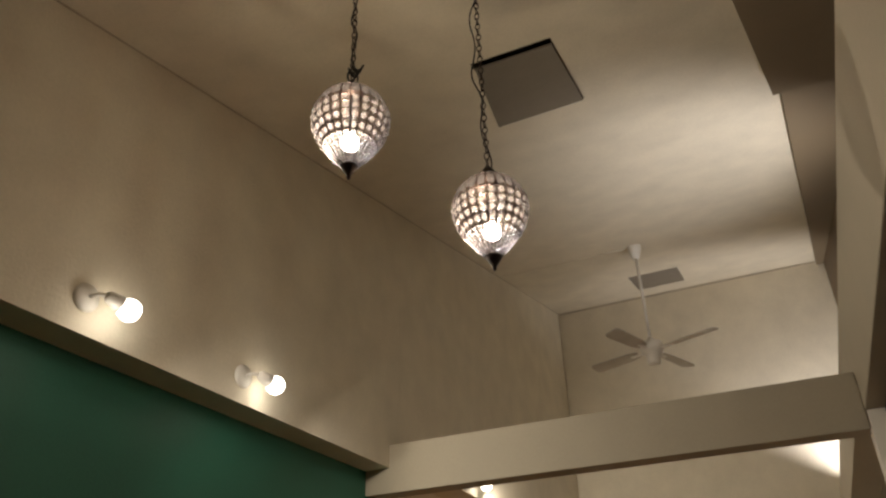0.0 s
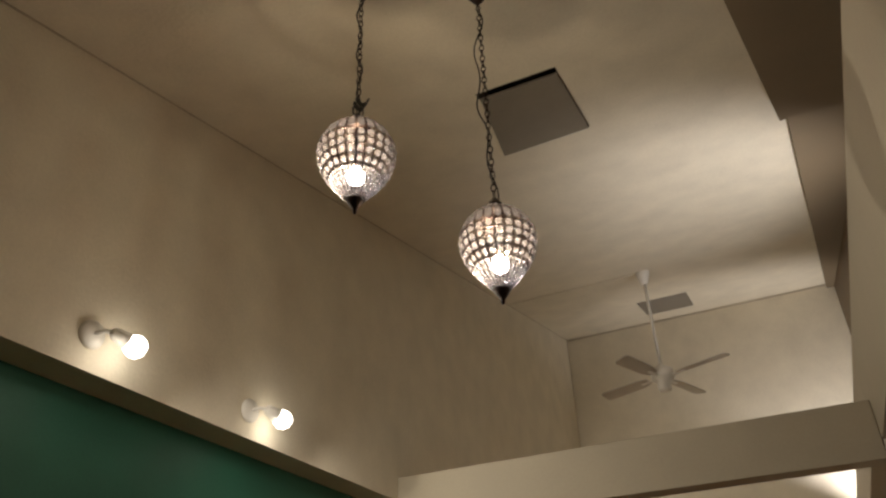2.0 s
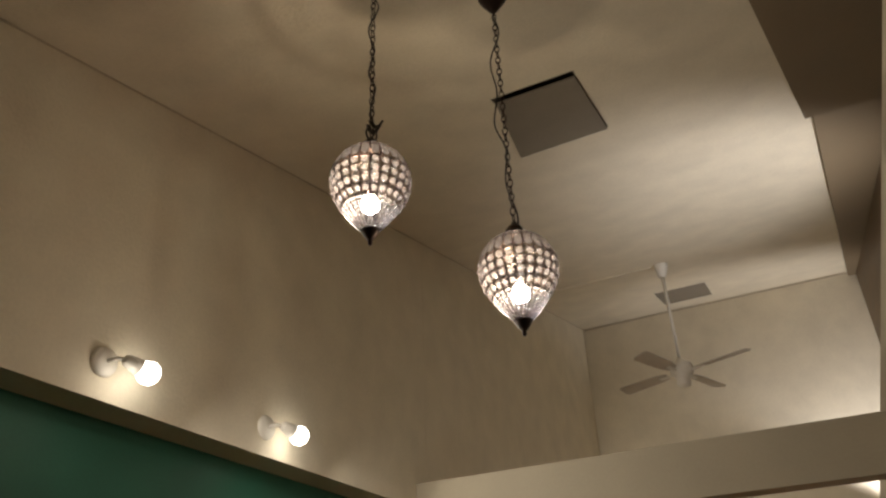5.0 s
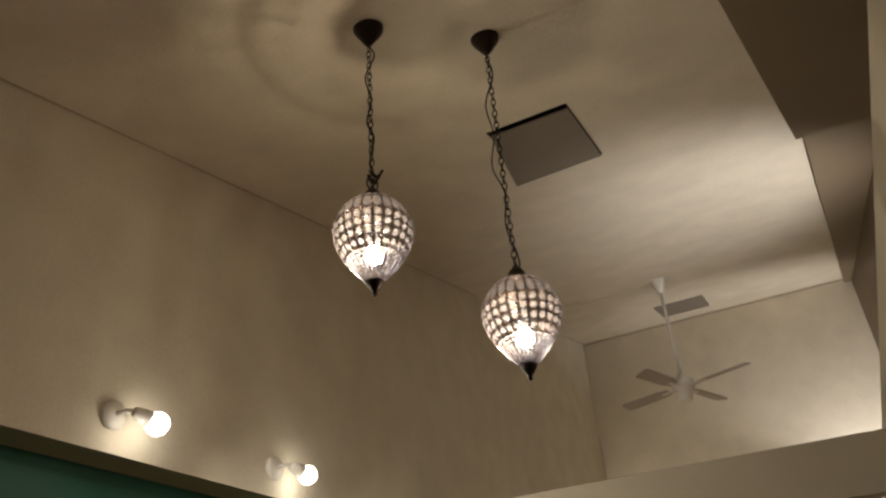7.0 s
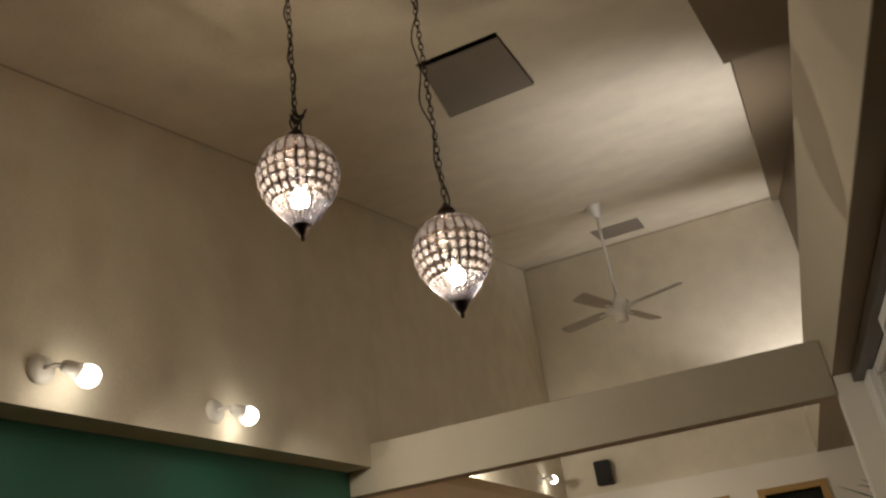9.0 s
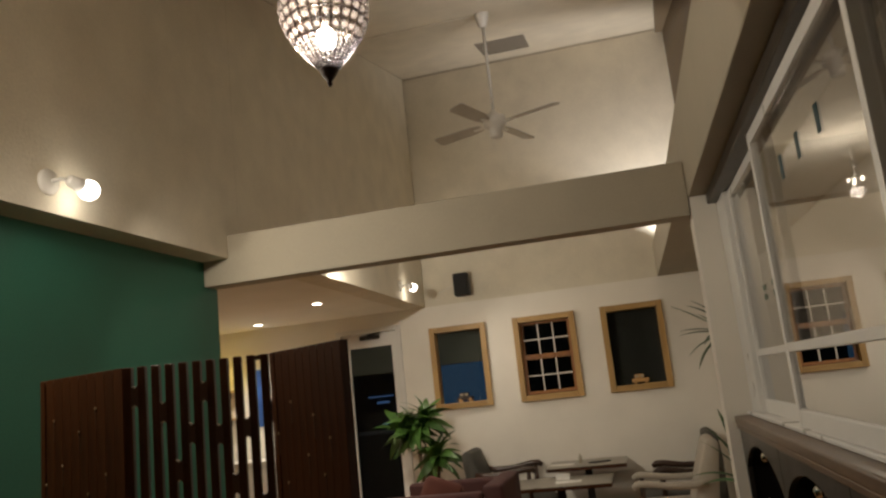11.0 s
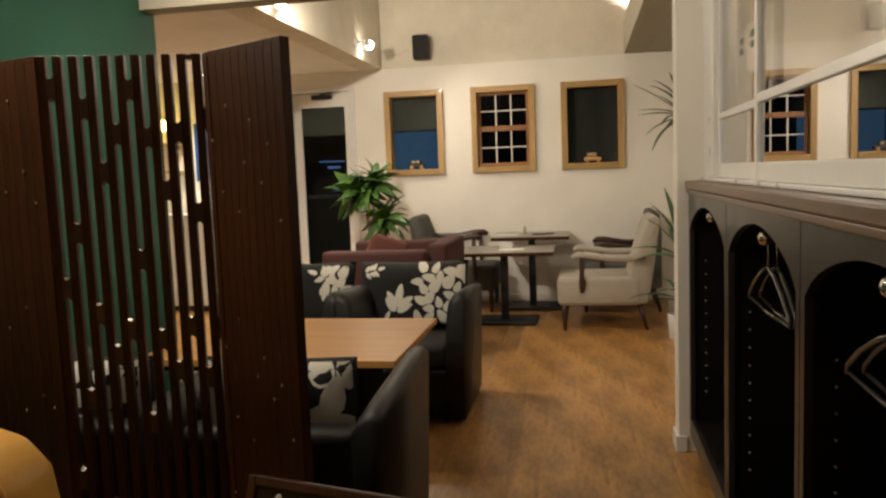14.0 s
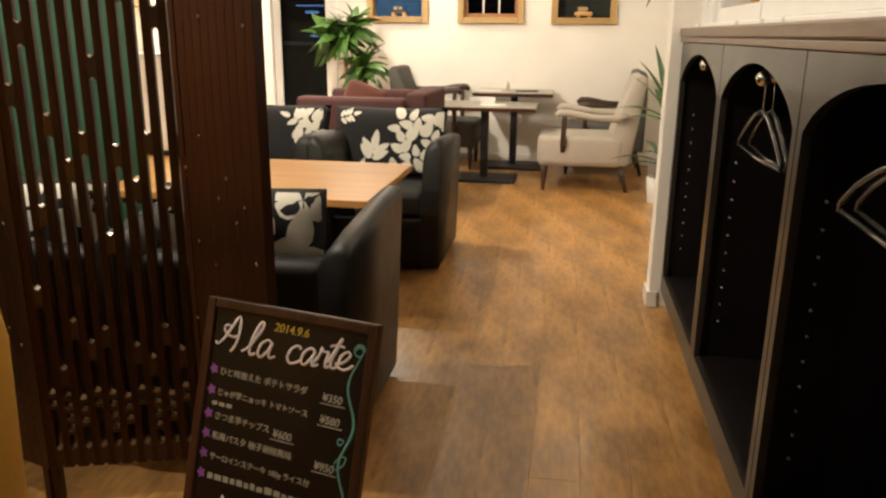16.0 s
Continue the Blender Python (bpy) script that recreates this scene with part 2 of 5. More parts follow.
structure("ceiling", bm, PLASTER, "sloping cream plaster ceiling", "ceiling")
structure("ceiling_low_left", box(-3.9, LEFT - 0.222, 4.712, FAR, LOW, LOW + 0.1), WALLPAPER, "low white side ceiling with recessed lamps", "ceiling")
structure("ceiling_low_right", box(RIGHT + 0.002, 2.9, NEAR, FAR, LOW, LOW + 0.1), WALLPAPER, "low ceiling of the side room", "ceiling")
structure("front_beam", box(GREEN + 0.002, HEAD - 0.002, BEAM_Y, BEAM_Y + 0.13, BEAM_Z, BEAM_TOP, 0.004), BEAM_PAINT, "cream painted tie beam across the room", "beam")
structure("side_beam", box(HEAD, HEAD + 0.21, NEAR, BEAM_Y + 0.128, HEAD_LOW, HEAD_TOP, 0.004), BEAM_PAINT, "cream painted beam along the glazed partition", "beam")
structure("side_beam_2", box(HEAD, HEAD + 0.21, BEAM_Y + 0.13, FAR, LOW, HEAD_TOP, 0.004), BEAM_PAINT, "cream painted beam along the far bay", "beam")
structure("side_soffit", box(HEAD + 0.212, RIGHT + 0.1, NEAR, FAR, LOW + 0.002, LOW + 0.08), BEAM_PAINT, "narrow ledge behind the side beam", "soffit")
structure("wall_right_upper", box(RIGHT, RIGHT + 0.14, NEAR, FAR, LOW + 0.082, 5.4), SHADED_PANEL, "panelled upper wall behind the side beam, shadow put into its brown", "wall")


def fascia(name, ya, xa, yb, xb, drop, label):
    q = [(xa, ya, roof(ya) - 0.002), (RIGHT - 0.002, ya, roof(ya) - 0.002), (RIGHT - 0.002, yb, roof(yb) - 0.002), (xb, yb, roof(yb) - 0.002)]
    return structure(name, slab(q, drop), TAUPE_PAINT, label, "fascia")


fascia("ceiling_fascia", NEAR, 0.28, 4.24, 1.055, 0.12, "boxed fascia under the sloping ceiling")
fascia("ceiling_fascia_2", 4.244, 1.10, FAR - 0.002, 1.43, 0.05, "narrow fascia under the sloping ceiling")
# darker strips stand in for the shade in the ceiling joints
SHADOW_GAP = material("shadow gap", (0.50, 0.44, 0.35), 0.9)
q = [(LEFT, NEAR), (LEFT + 0.005, NEAR), (LEFT + 0.005, FAR), (LEFT, FAR)]
structure("trim", slab([(x + 0.0005, y, roof(y) - 0.001) for x, y in q], 0.006), SHADOW_GAP, "thin painted shadow line between wall and ceiling", "trim")
structure("trim_2", box(LEFT + 0.01, 1.43, FAR + 0.012, FAR + 0.024, roof(FAR) - 0.012, roof(FAR) - 0.003), SHADOW_GAP, "thin painted shadow line along the gable", "trim")
structure("trim_3", slab([(x, y, roof(y) - 0.001) for x, y in ((LEFT + 0.01, 6.73), (-0.19, 6.73), (-0.19, 6.745), (LEFT + 0.01, 6.745))], 0.010), PLASTER, "surface cable duct across the ceiling to the fan", "trim")
structure("wall_back", box(-3.9, 2.9, NEAR - 0.14, NEAR - 0.002, 0, 5.0), PLASTER, "plain cream plaster wall behind the entrance", "wall")
structure("wall_side_far_left", box(-4.04, -3.902, 4.5, FAR, 0, 2.6), WALLPAPER, "white wall of the side alcove", "wall")
structure("wall_alcove", box(-3.9, GREEN - 0.142, 4.58, 4.71, 0, 2.6), WALLPAPER, "white return wall behind the green wall", "wall")
# the side room's dimness is put into this wall's darker beige
structure("wall_side_room", box(2.9, 3.04, NEAR, FAR, 0, 2.6), material("dimmed side room wall", (0.30, 0.26, 0.2), 0.85), "wall of the room beyond the glazed partition, dimness in its colour", "wall")

# the far wall with its four openings
WINDOWS = [(-1.30, -0.80), (-0.40, 0.13), (0.50, 1.00)]
W_LO, W_HI = 1.38, 2.13
DOOR = (-2.40, -1.67, 2.27)
spans = [(-3.9, DOOR[0], 0, LOW + 0.2), (DOOR[0], DOOR[1], DOOR[2], LOW + 0.2), (DOOR[1], WINDOWS[0][0], 0, LOW), (WINDOWS[2][1], 2.9, 0, LOW)]
for a, b_ in WINDOWS:
    spans += [(a, b_, 0, W_LO), (a, b_, W_HI, LOW)]
spans += [(WINDOWS[0][1], WINDOWS[1][0], 0, LOW), (WINDOWS[1][1], WINDOWS[2][0], 0, LOW)]
bm = bmesh.new()
for x0, x1, z0, z1 in spans:
    box(x0, x1, FAR, FAR + 0.14, z0, z1, bm=bm)
structure("wall_far", bm, WALLPAPER, "white papered wall with three windows and a glazed door", "wall")
structure("wall_far_upper", box(DOOR[1], RIGHT + 0.14, FAR + 0.025, FAR + 0.16, LOW + 0.001, 5.4), PLASTER, "cream plaster gable wall above a thin shadow line", "wall")
structure("baseboard", box(DOOR[1] + 0.06, 2.9, FAR - 0.012, FAR - 0.001, 0, 0.07, 0.003), WHITE_METAL, "white skirting board", "baseboard")

# the post at the end of the partition
structure("wall_post", box(1.062, 1.32, 4.575, 4.70, 0, HEAD_LOW - 0.002, 0.004), WALLPAPER, "white end post of the partition", "post")
structure("baseboard_2", box(1.050, 1.10, 4.562, 4.71, 0, 0.075, 0.003), WHITE_METAL, "white skirting at the foot of the post", "baseboard")
structure("wall_partition_far", box(1.95, 2.07, 4.702, FAR, 0, LOW - 0.002), WALLPAPER, "white partition wall beside the tall plant", "wall")

# ---- pendant lanterns ----
PROFILE = [(r * 0.88, h) for r, h in [(0.030, 0.335), (0.076, 0.322), (0.110, 0.297), (0.132, 0.260), (0.1385, 0.220), (0.134, 0.186), (0.118, 0.150), (0.094, 0.116), (0.066, 0.084), (0.042, 0.060), (0.024, 0.042)]]


def radius_at(h):
    for (r0, h0), (r1, h1) in zip(PROFILE, PROFILE[1:]):
        if h0 >= h >= h1:
            return r1 + (r0 - r1) * (h - h1) / (h0 - h1)
    return PROFILE[-1][0]


def pendant_lantern(tip, top):
    t = thing("pendant_lantern", (tip[0], tip[1], tip[2]), "bronze teardrop pendant lantern hung with clear crystal beads, lit", "pendant lamp", "pendant lanterns")
    bm = bmesh.new()
    n = 24
    for i in range(n):
        a = 2 * math.pi * i / n
        tube([(r * math.cos(a), r * math.sin(a), h) for r, h in PROFILE], 0.0017, 5, bm)
    for h in (0.322, 0.296, 0.235, 0.205, 0.178, 0.150, 0.122):
        r = radius_at(h)
        tube([(r * math.cos(2 * math.pi * k / 36), r * math.sin(2 * math.pi * k / 36), h) for k in range(36)], 0.0016, 5, bm, True)
    part("frame", bm, WIRE, t, "thin bronze wire cage")
    part("finial", turned([(0.004, -0.004), (0.008, 0.004), (0.006, 0.010), (0.017, 0.024), (0.026, 0.040), (0.027, 0.046), (0.010, 0.05)], 18), IRON, t, "dark bronze pointed finial", True)
    part("crown", turned([(0.040, 0.331), (0.042, 0.338), (0.034, 0.346), (0.026, 0.350), (0.030, 0.360), (0.022, 0.372), (0.010, 0.384), (0.008, 0.392)], 18), IRON, t, "dark bronze cap", True)
    # the crystals, each one a bead in a cell of the cage
    round_bead = bmesh.new()
    bmesh.ops.create_icosphere(round_bead, subdivisions=2, radius=1)
    round_bead = mesh_of(round_bead, "bead", BEAD)
    prism_bead = mesh_of(box(-1, 1, -1, 1, -1, 1, 0.45, 1), "crystal_prism", CRYSTAL)
    for hh, kind, sz in ((0.309, 0, (0.004, 0.010, 0.008)), (0.266, 1, (0.003, 0.0115, 0.027)), (0.220, 0, (0.006, 0.0115, 0.0115)), (0.192, 0, (0.006, 0.0112, 0.0108)), (0.164, 0, (0.006, 0.0105, 0.0108)), (0.136, 0, (0.005, 0.009, 0.010))):
        r = radius_at(hh)
        slope = math.atan2(radius_at(hh - 0.01) - radius_at(hh + 0.01), 0.02)
        for i in range(n):
            a = 2 * math.pi * (i + 0.5) / n
            ob = new("crystal_prism" if kind else "bead", prism_bead if kind else round_bead)
            ob.parent = t
            ob.matrix_basis = Matrix.Translation((r * math.cos(a), r * math.sin(a), hh)) @ Matrix.Rotation(a, 4, "Z") @ Matrix.Rotation(-slope, 4, "Y") @ Matrix.Diagonal((*sz, 1))
    bm = bmesh.new()
    for i in range(n * 2):
        a = 2 * math.pi * (i + 0.5) / (n * 2)
        h = 0.116
        while h > 0.05:
            r = radius_at(h) * 0.98
            s = 0.0032 + 0.02 * r
            b = bmesh.new()
            bmesh.ops.create_icosphere(b, subdivisions=1, radius=s)
            join(bm, b, Matrix.Translation((r * math.cos(a), r * math.sin(a), h)))
            h -= 2.1 * s
    part("bead_string", bm, SEED_BEAD, t, "strings of small clear beads")
    part("globe_bulb", turned([(0.003, 0.108), (0.014, 0.110), (0.023, 0.117), (0.028, 0.130), (0.027, 0.144), (0.021, 0.157), (0.013, 0.166), (0.009, 0.170)], 24), CANDLE, t, "lit round bulb", True)
    part("bulb_holder", turned([(0.009, 0.177), (0.009, 0.184), (0.003, 0.190), (0.003, 0.335)], 10), WIRE, t, "", True)
    # chain and cable up to the ceiling rose
    length = (top - tip[2]) / 0.93
    t.scale = (0.93, 0.93, 0.93)
    bm = bmesh.new()
    z, k = 0.392, 0
    while z < length - 0.085:
        ring = []
        for q in range(14):
            a = 2 * math.pi * q / 14
            u, w = 0.0085 * math.cos(a), 0.017 * math.sin(a)
            ring.append((u, 0, z + 0.015 + w) if k % 2 else (0, u, z + 0.015 + w))
        tube(ring, 0.0021, 5, bm, True)
        z += 0.0275
        k += 1
    part("chain", bm, IRON, t, "dark bronze link chain")
    line = [(0.010 * math.sin(9 * s) + 0.012 * math.sin(23 * s + 1), 0.010 * math.cos(13 * s), 0.38 + s * (length - 0.43)) for s in [i / 40 for i in range(41)]]
    if length > 1.15:
        line = [(x - 0.02 * math.sin(math.pi * i / 40), y, z_) for i, (x, y, z_) in enumerate(line)]
    part("cable", tube(line, 0.0028, 6), BLACK_PLASTIC, t, "black cable wound through the chain", True)
    if tip[2] > 2.4:
        bm = bmesh.new()
        for q in range(3):
            ring = [(0.018 * math.cos(a) + 0.008 * q, 0.012 * math.sin(a + q), 0.41 + 0.016 * q + 0.014 * math.sin(a * 2 + q)) for a in [2 * math.pi * i / 14 for i in range(14)]]
            tube(ring, 0.0035, 6, bm, True)
        part("cable_knot", bm, BLACK_PLASTIC, t, "slack cable gathered above the cap", True)
    rose = turned([(0.010, length - 0.085), (0.016, length - 0.080), (0.050, length - 0.022), (0.056, length - 0.010), (0.056, length + 0.012)], 24)
    part("ceiling_rose", rose, IRON, t, "dark bronze cup-shaped ceiling rose", True)
    return t


for tip in TIPS:
    pendant_lantern(tip, roof(tip[1]))

# ---- ceiling fan, hatches ----
FANX, FANY = -0.11, 6.74


def ceiling_fan():
    top = roof(FANY)
    hub = 3.60
    t = thing("ceiling_fan", (FANX, FANY, hub), "white four-bladed ceiling fan on a long rod", "ceiling fan")
    part("mount", turned([(0.018, top - hub - 0.13), (0.03, top - hub - 0.125), (0.058, top - hub - 0.03), (0.062, top - hub + 0.02)], 20), WHITE_METAL, t, "", True)
    part("rod", tube([(0, 0, 0.08), (0, 0, top - hub - 0.1)], 0.013, 10), WHITE_METAL, t, "thin white rod", True)
    part("motor", turned([(0.02, 0.11), (0.03, 0.09), (0.085, 0.06), (0.095, 0.02), (0.09, -0.02), (0.055, -0.035), (0.055, -0.10), (0.048, -0.115), (0.01, -0.118)], 24), WHITE_METAL, t, "white motor housing", True)
    for i, a in enumerate((-22, 68, 158, 248)):
        b = bmesh.new()
        pts = [(0.13, -0.035), (0.22, -0.055), (0.55, -0.062), (0.575, -0.045), (0.575, 0.045), (0.55, 0.062), (0.22, 0.055), (0.13, 0.035)]
        hi = [b.verts.new((x, y, 0.004 + y * 0.2)) for x, y in pts]
        lo = [b.verts.new((x, y, -0.004 + y * 0.2)) for x, y in pts]
        b.faces.new(hi), b.faces.new(lo[::-1])
        for k in range(len(pts)):
            j = (k + 1) % len(pts)
            b.faces.new((hi[k], lo[k], lo[j], hi[j]))
        bl = part("blade", b, FAN_BLADE, t, "flat pale blade")
        bl.matrix_basis = pose(0, 0, 0.0, 0, 0, a)
        ir = part("blade_iron", box(0.07, 0.20, -0.018, 0.018, -0.012, -0.004, 0.002), WHITE_METAL, t)
        ir.matrix_basis = pose(0, 0, 0.0, 0, 0, a)


ceiling_fan()


def hatch(name, x0, x1, y0, y1, ajar, label):
    """A board set into an opening of the sloping ceiling."""
    t = thing(name, (x0, y0, roof(y0)), label, "ceiling hatch")
    tilt = math.degrees(math.atan(0.227))
    ln = math.hypot(y1 - y0, 0.227 * (y1 - y0))
    w = x1 - x0
    bm = bmesh.new()
    for a in ((0.001, 0.005, 0.001, ln - 0.001), (w - 0.005, w - 0.001, 0.001, ln - 0.001), (0.006, w - 0.006, 0.001, 0.005), (0.006, w - 0.006, ln - 0.005, ln - 0.001)):
        box(*a, 0.0, 0.115, bm=bm)
    rim = part("frame", bm, HATCH_BOARD, t)
    rim.matrix_basis = pose(0, 0, 0, tilt, 0, 0)
    lid = part("lid", box(0.006, w - 0.006, -(ln - 0.014 - 0.045 * (ajar > 0)), 0, 0, 0.012, 0.002), HATCH_BOARD, t, "grey board")
    if ajar:
        # the loose board has slipped askew and hangs just under the opening
        for v in lid.data.vertices:
            v.co.z -= 0.016
            if v.co.x < w / 2 and v.co.y > -0.1:
                v.co.x -= 0.10
                v.co.y += 0.02
    lid.matrix_basis = pose(0, 0, 0, tilt, 0, 0) @ pose(0, ln - 0.007, 0.002, -ajar, 0, 0)
    # black sheet and sides stand in for the darkness above the opening
    dark = part("shaft", box(-0.02, w + 0.02, -0.02, ln + 0.02, 0.30, 0.32), BLACK_PLASTIC, t, "black sheet for the unlit roof space")
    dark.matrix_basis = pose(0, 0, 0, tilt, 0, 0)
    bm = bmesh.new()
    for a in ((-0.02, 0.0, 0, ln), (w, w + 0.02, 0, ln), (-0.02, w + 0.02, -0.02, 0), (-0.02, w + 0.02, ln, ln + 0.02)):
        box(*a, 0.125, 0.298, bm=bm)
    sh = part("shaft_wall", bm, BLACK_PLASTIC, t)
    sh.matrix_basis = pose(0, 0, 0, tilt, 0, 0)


hatch("roof_hatch", HX0, HX1, HY0, HY1, 0.6, "grey square ceiling hatch standing slightly ajar")
hatch("roof_vent", VX0, VX1, VY0, VY1, 0.0, "grey closed ceiling vent panel")

# ---- wall spots and recessed lamps ----


def wall_spot(x, y, z, tilt):
    """Aimed along the wall and a little into the room."""
    t = thing("wall_spot", (x, y, z), "white swivel wall spot with a lit round bulb", "wall lamp", "wall spots", (0, 0, 0))
    b = part("rose", turned([(0.050, 0), (0.052, 0.006), (0.046, 0.018), (0.014, 0.024)], 24), WHITE_METAL, t, "", True)
    b.matrix_basis = pose(0, 0, 0, 0, 90, 0)
    part("arm", tube([(0.02, 0, 0), (0.05, 0.012, 0.008), (0.075, 0.04, 0.006)], 0.008, 8), WHITE_METAL, t, "", True)
    m = pose(0.072, 0.035, 0.004) @ Vector((0.35, 1, tilt)).to_track_quat("Z", "Y").to_matrix().to_4x4()
    s = part("shade", turned([(0.014, -0.01), (0.022, 0.0), (0.026, 0.025), (0.031, 0.050), (0.028, 0.050), (0.018, 0.03)], 20), WHITE_METAL, t, "white cone shade", True)
    s.matrix_basis = m
    g = part("bulb", turned([(0.014, 0.042), (0.030, 0.054), (0.039, 0.072), (0.041, 0.086), (0.036, 0.104), (0.022, 0.118), (0.004, 0.123)], 24), BULB, t, "lit reflector bulb", True)
    g.matrix_basis = m


wall_spot(LEFT, 2.355, 2.445, -0.35)
wall_spot(LEFT, 3.217, 2.445, -0.35)
wall_spot(LEFT, 5.72, 2.50, -0.3)
wall_spot(LEFT, 7.86, 2.55, -0.2)
for x, y in ((-2.0, 7.3), (-3.1, 8.3), (-2.2, 5.6)):
    t = thing("downlight", (x, y, LOW), "small recessed ceiling downlight, lit", "downlight", "downlights")
    part("trim_ring", turned([(0.055, -0.006), (0.060, -0.001), (0.048, 0.0)], 24), WHITE_METAL, t, "", True)
    part("lens", turned([(0.045, -0.010), (0.046, -0.0075), (0.02, -0.0065)], 24), BULB, t, "", True)
for y in (5.15, 8.22):
    t = thing("uplight", (1.32, y, LOW + 0.08), "small uplight hidden behind the side beam", "uplight", "uplights")
    part("housing", turned([(0.05, 0), (0.05, 0.09), (0.046, 0.09), (0.02, 0.02)], 18), WHITE_METAL, t, "", True)

# ---- loudspeaker ----
t = thing("wall_speaker", (-0.93, FAR + 0.02, 2.60), "small black loudspeaker on a wall bracket", "loudspeaker")
part("cabinet", box(-0.08, 0.08, -0.16, -0.03, -0.12, 0.12, 0.018, 3), BLACK_PLASTIC, t, "", True)
part("grille", box(-0.068, 0.068, -0.166, -0.158, -0.105, 0.105, 0.003), material("speaker cloth", (0.02, 0.02, 0.02), 0.9), t)
part("bracket", box(-0.02, 0.02, -0.03, 0.005, -0.03, 0.03, 0.003), BLACK_PLASTIC, t)
part("cable", tube([(-0.07, -0.03, 0.0), (-0.15, -0.006, 0.01), (-0.22, -0.004, -0.03), (-0.30, -0.002, -0.05)], 0.003, 6), WHITE_METAL, t, "thin cable along the wall", True)

# ---- joinery and windows of the far wall ----
PINE = wood("pine frame", (0.45, 0.285, 0.105), (0.34, 0.205, 0.07), 0.45, "Z", 1.0)
PINE_FLAT = wood("pine cross rail", (0.45, 0.285, 0.105), (0.34, 0.205, 0.07), 0.45, "X", 1.0)
SASH_WOOD = wood("orange sash wood", (0.34, 0.15, 0.045), (0.22, 0.09, 0.03), 0.4, "Z", 1.0)
DARK_WOOD = wood("dark stained wood", (0.058, 0.019, 0.005), (0.030, 0.0095, 0.0028), 0.42, "Z", 1.0, 0.10, 0.0)
DARK_WOOD.node_tree.nodes["Principled BSDF"].inputs["Specular IOR Level"].default_value = 0.25
WALNUT = wood("walnut arm wood", (0.05, 0.025, 0.014), (0.03, 0.014, 0.008), 0.35, "X", 1.0)
TOY_WOOD = wood("pale toy wood", (0.5, 0.3, 0.11), (0.38, 0.2, 0.07), 0.5, "X", 2.0)
DARK_BLIND = material("dark brown blind", (0.045, 0.040, 0.032), 0.8)
BLIND = material("beige blind", (0.10, 0.095, 0.075), 0.8)
NIGHT = material("dark house front", (0.012, 0.012, 0.012), 0.8)


def window(index, x0, x1):
    t = thing("window_%d" % index, ((x0 + x1) / 2, FAR, W_LO), ("pine window with a white-barred wooden sash" if index == 2 else "pine-framed window with a dark night pane"), "window")
    tagged(t, kind="structure")
    w, h = (x1 - x0) / 2, W_HI - W_LO
    for nm, a in (("jamb", (-w - 0.055, -w + 0.004, -0.035, 0.10, -0.055, h + 0.055)), ("jamb", (w - 0.004, w + 0.055, -0.035, 0.10, -0.055, h + 0.055)),
                  ("head", (-w + 0.005, w - 0.005, -0.033, 0.10, h - 0.004, h + 0.053)), ("sill", (-w + 0.005, w - 0.005, -0.045, 0.10, -0.055, 0.004))):
        part("window_" + nm, box(*a, 0.004), PINE if nm == "jamb" else PINE_FLAT, t)
    g = part("pane", box(-w + 0.006, w - 0.006, 0.084, 0.088, 0.005, h - 0.005), GLASS, t)
    g.visible_shadow = False
    if index == 2:
        for z0, z1 in ((0.008, h / 2 + 0.004), (h / 2 + 0.006, h - 0.008)):
            y0 = 0.04 if z0 < 0.1 else 0.058
            s = part("sash", box(-w + 0.006, -w + 0.036, y0, y0 + 0.016, z0, z1, 0.003), SASH_WOOD, t, "orange-brown sliding sash")
            for nm, a in (("sash_stile", (w - 0.036, w - 0.006, z0, z1)), ("sash_rail", (-w + 0.038, w - 0.038, z0, z0 + 0.03)), ("sash_rail", (-w + 0.038, w - 0.038, z1 - 0.022, z1))):
                part(nm, box(a[0], a[1], y0, y0 + 0.016, a[2], a[3], 0.003), SASH_WOOD, s)
            for k in (1, 2):
                x = -w + 0.036 + (2 * w - 0.072) * k / 3
                part("glazing_bar", box(x - 0.007, x + 0.007, y0 + 0.002, y0 + 0.014, z0 + 0.031, z1 - 0.023, 0.002), WHITE_METAL, s, "white bar")
            zc = (z0 + z1) / 2
            part("glazing_bar", box(-w + 0.037, w - 0.037, y0 + 0.004, y0 + 0.012, zc - 0.007, zc + 0.007, 0.002), WHITE_METAL, s, "white bar")
    return t


for i, (a, b_) in enumerate(WINDOWS):
    window(i + 1, a, b_)

# the night outside: a dark house front and a lit blue shop panel
structure("backdrop", box(-6, 6, 12.0, 12.1, -0.5, 5), NIGHT, "dark house front across the street at night", "backdrop")
structure("ground", box(-6, 6, FAR + 0.15, 12.0, -0.2, -0.05), NIGHT, "dark pavement outside", "ground")
t = thing("shop_sign", (-1.44, 11.6, -0.05), "dim blue lit shop panel across the street", "sign")
part("panel", box(-0.62, 0.42, 0, 0.05, 1.28, 1.98, 0.01), glowing("blue light panel", (0.09, 0.19, 0.34), 0.17), t)
part("post", box(-0.03, 0.03, 0.01, 0.04, 0, 1.28), BLACK_PLASTIC, t)
t = thing("street_counter", (-2.35, 10.4, -0.05), "dim bluish counter seen through the glazed door", "counter")
part("top_board", box(-0.5, 0.5, 0, 0.4, 1.12, 1.16), material("grey counter", (0.10, 0.11, 0.14), 0.5), t)
part("counter_front", box(-0.48, 0.48, 0.02, 0.38, 0, 1.12), NIGHT, t)
# no lamps: glowing strips stand in for pale blue rooflines outside
STRIP = glowing("blue roofline glow", (0.10, 0.19, 0.42), 0.34)
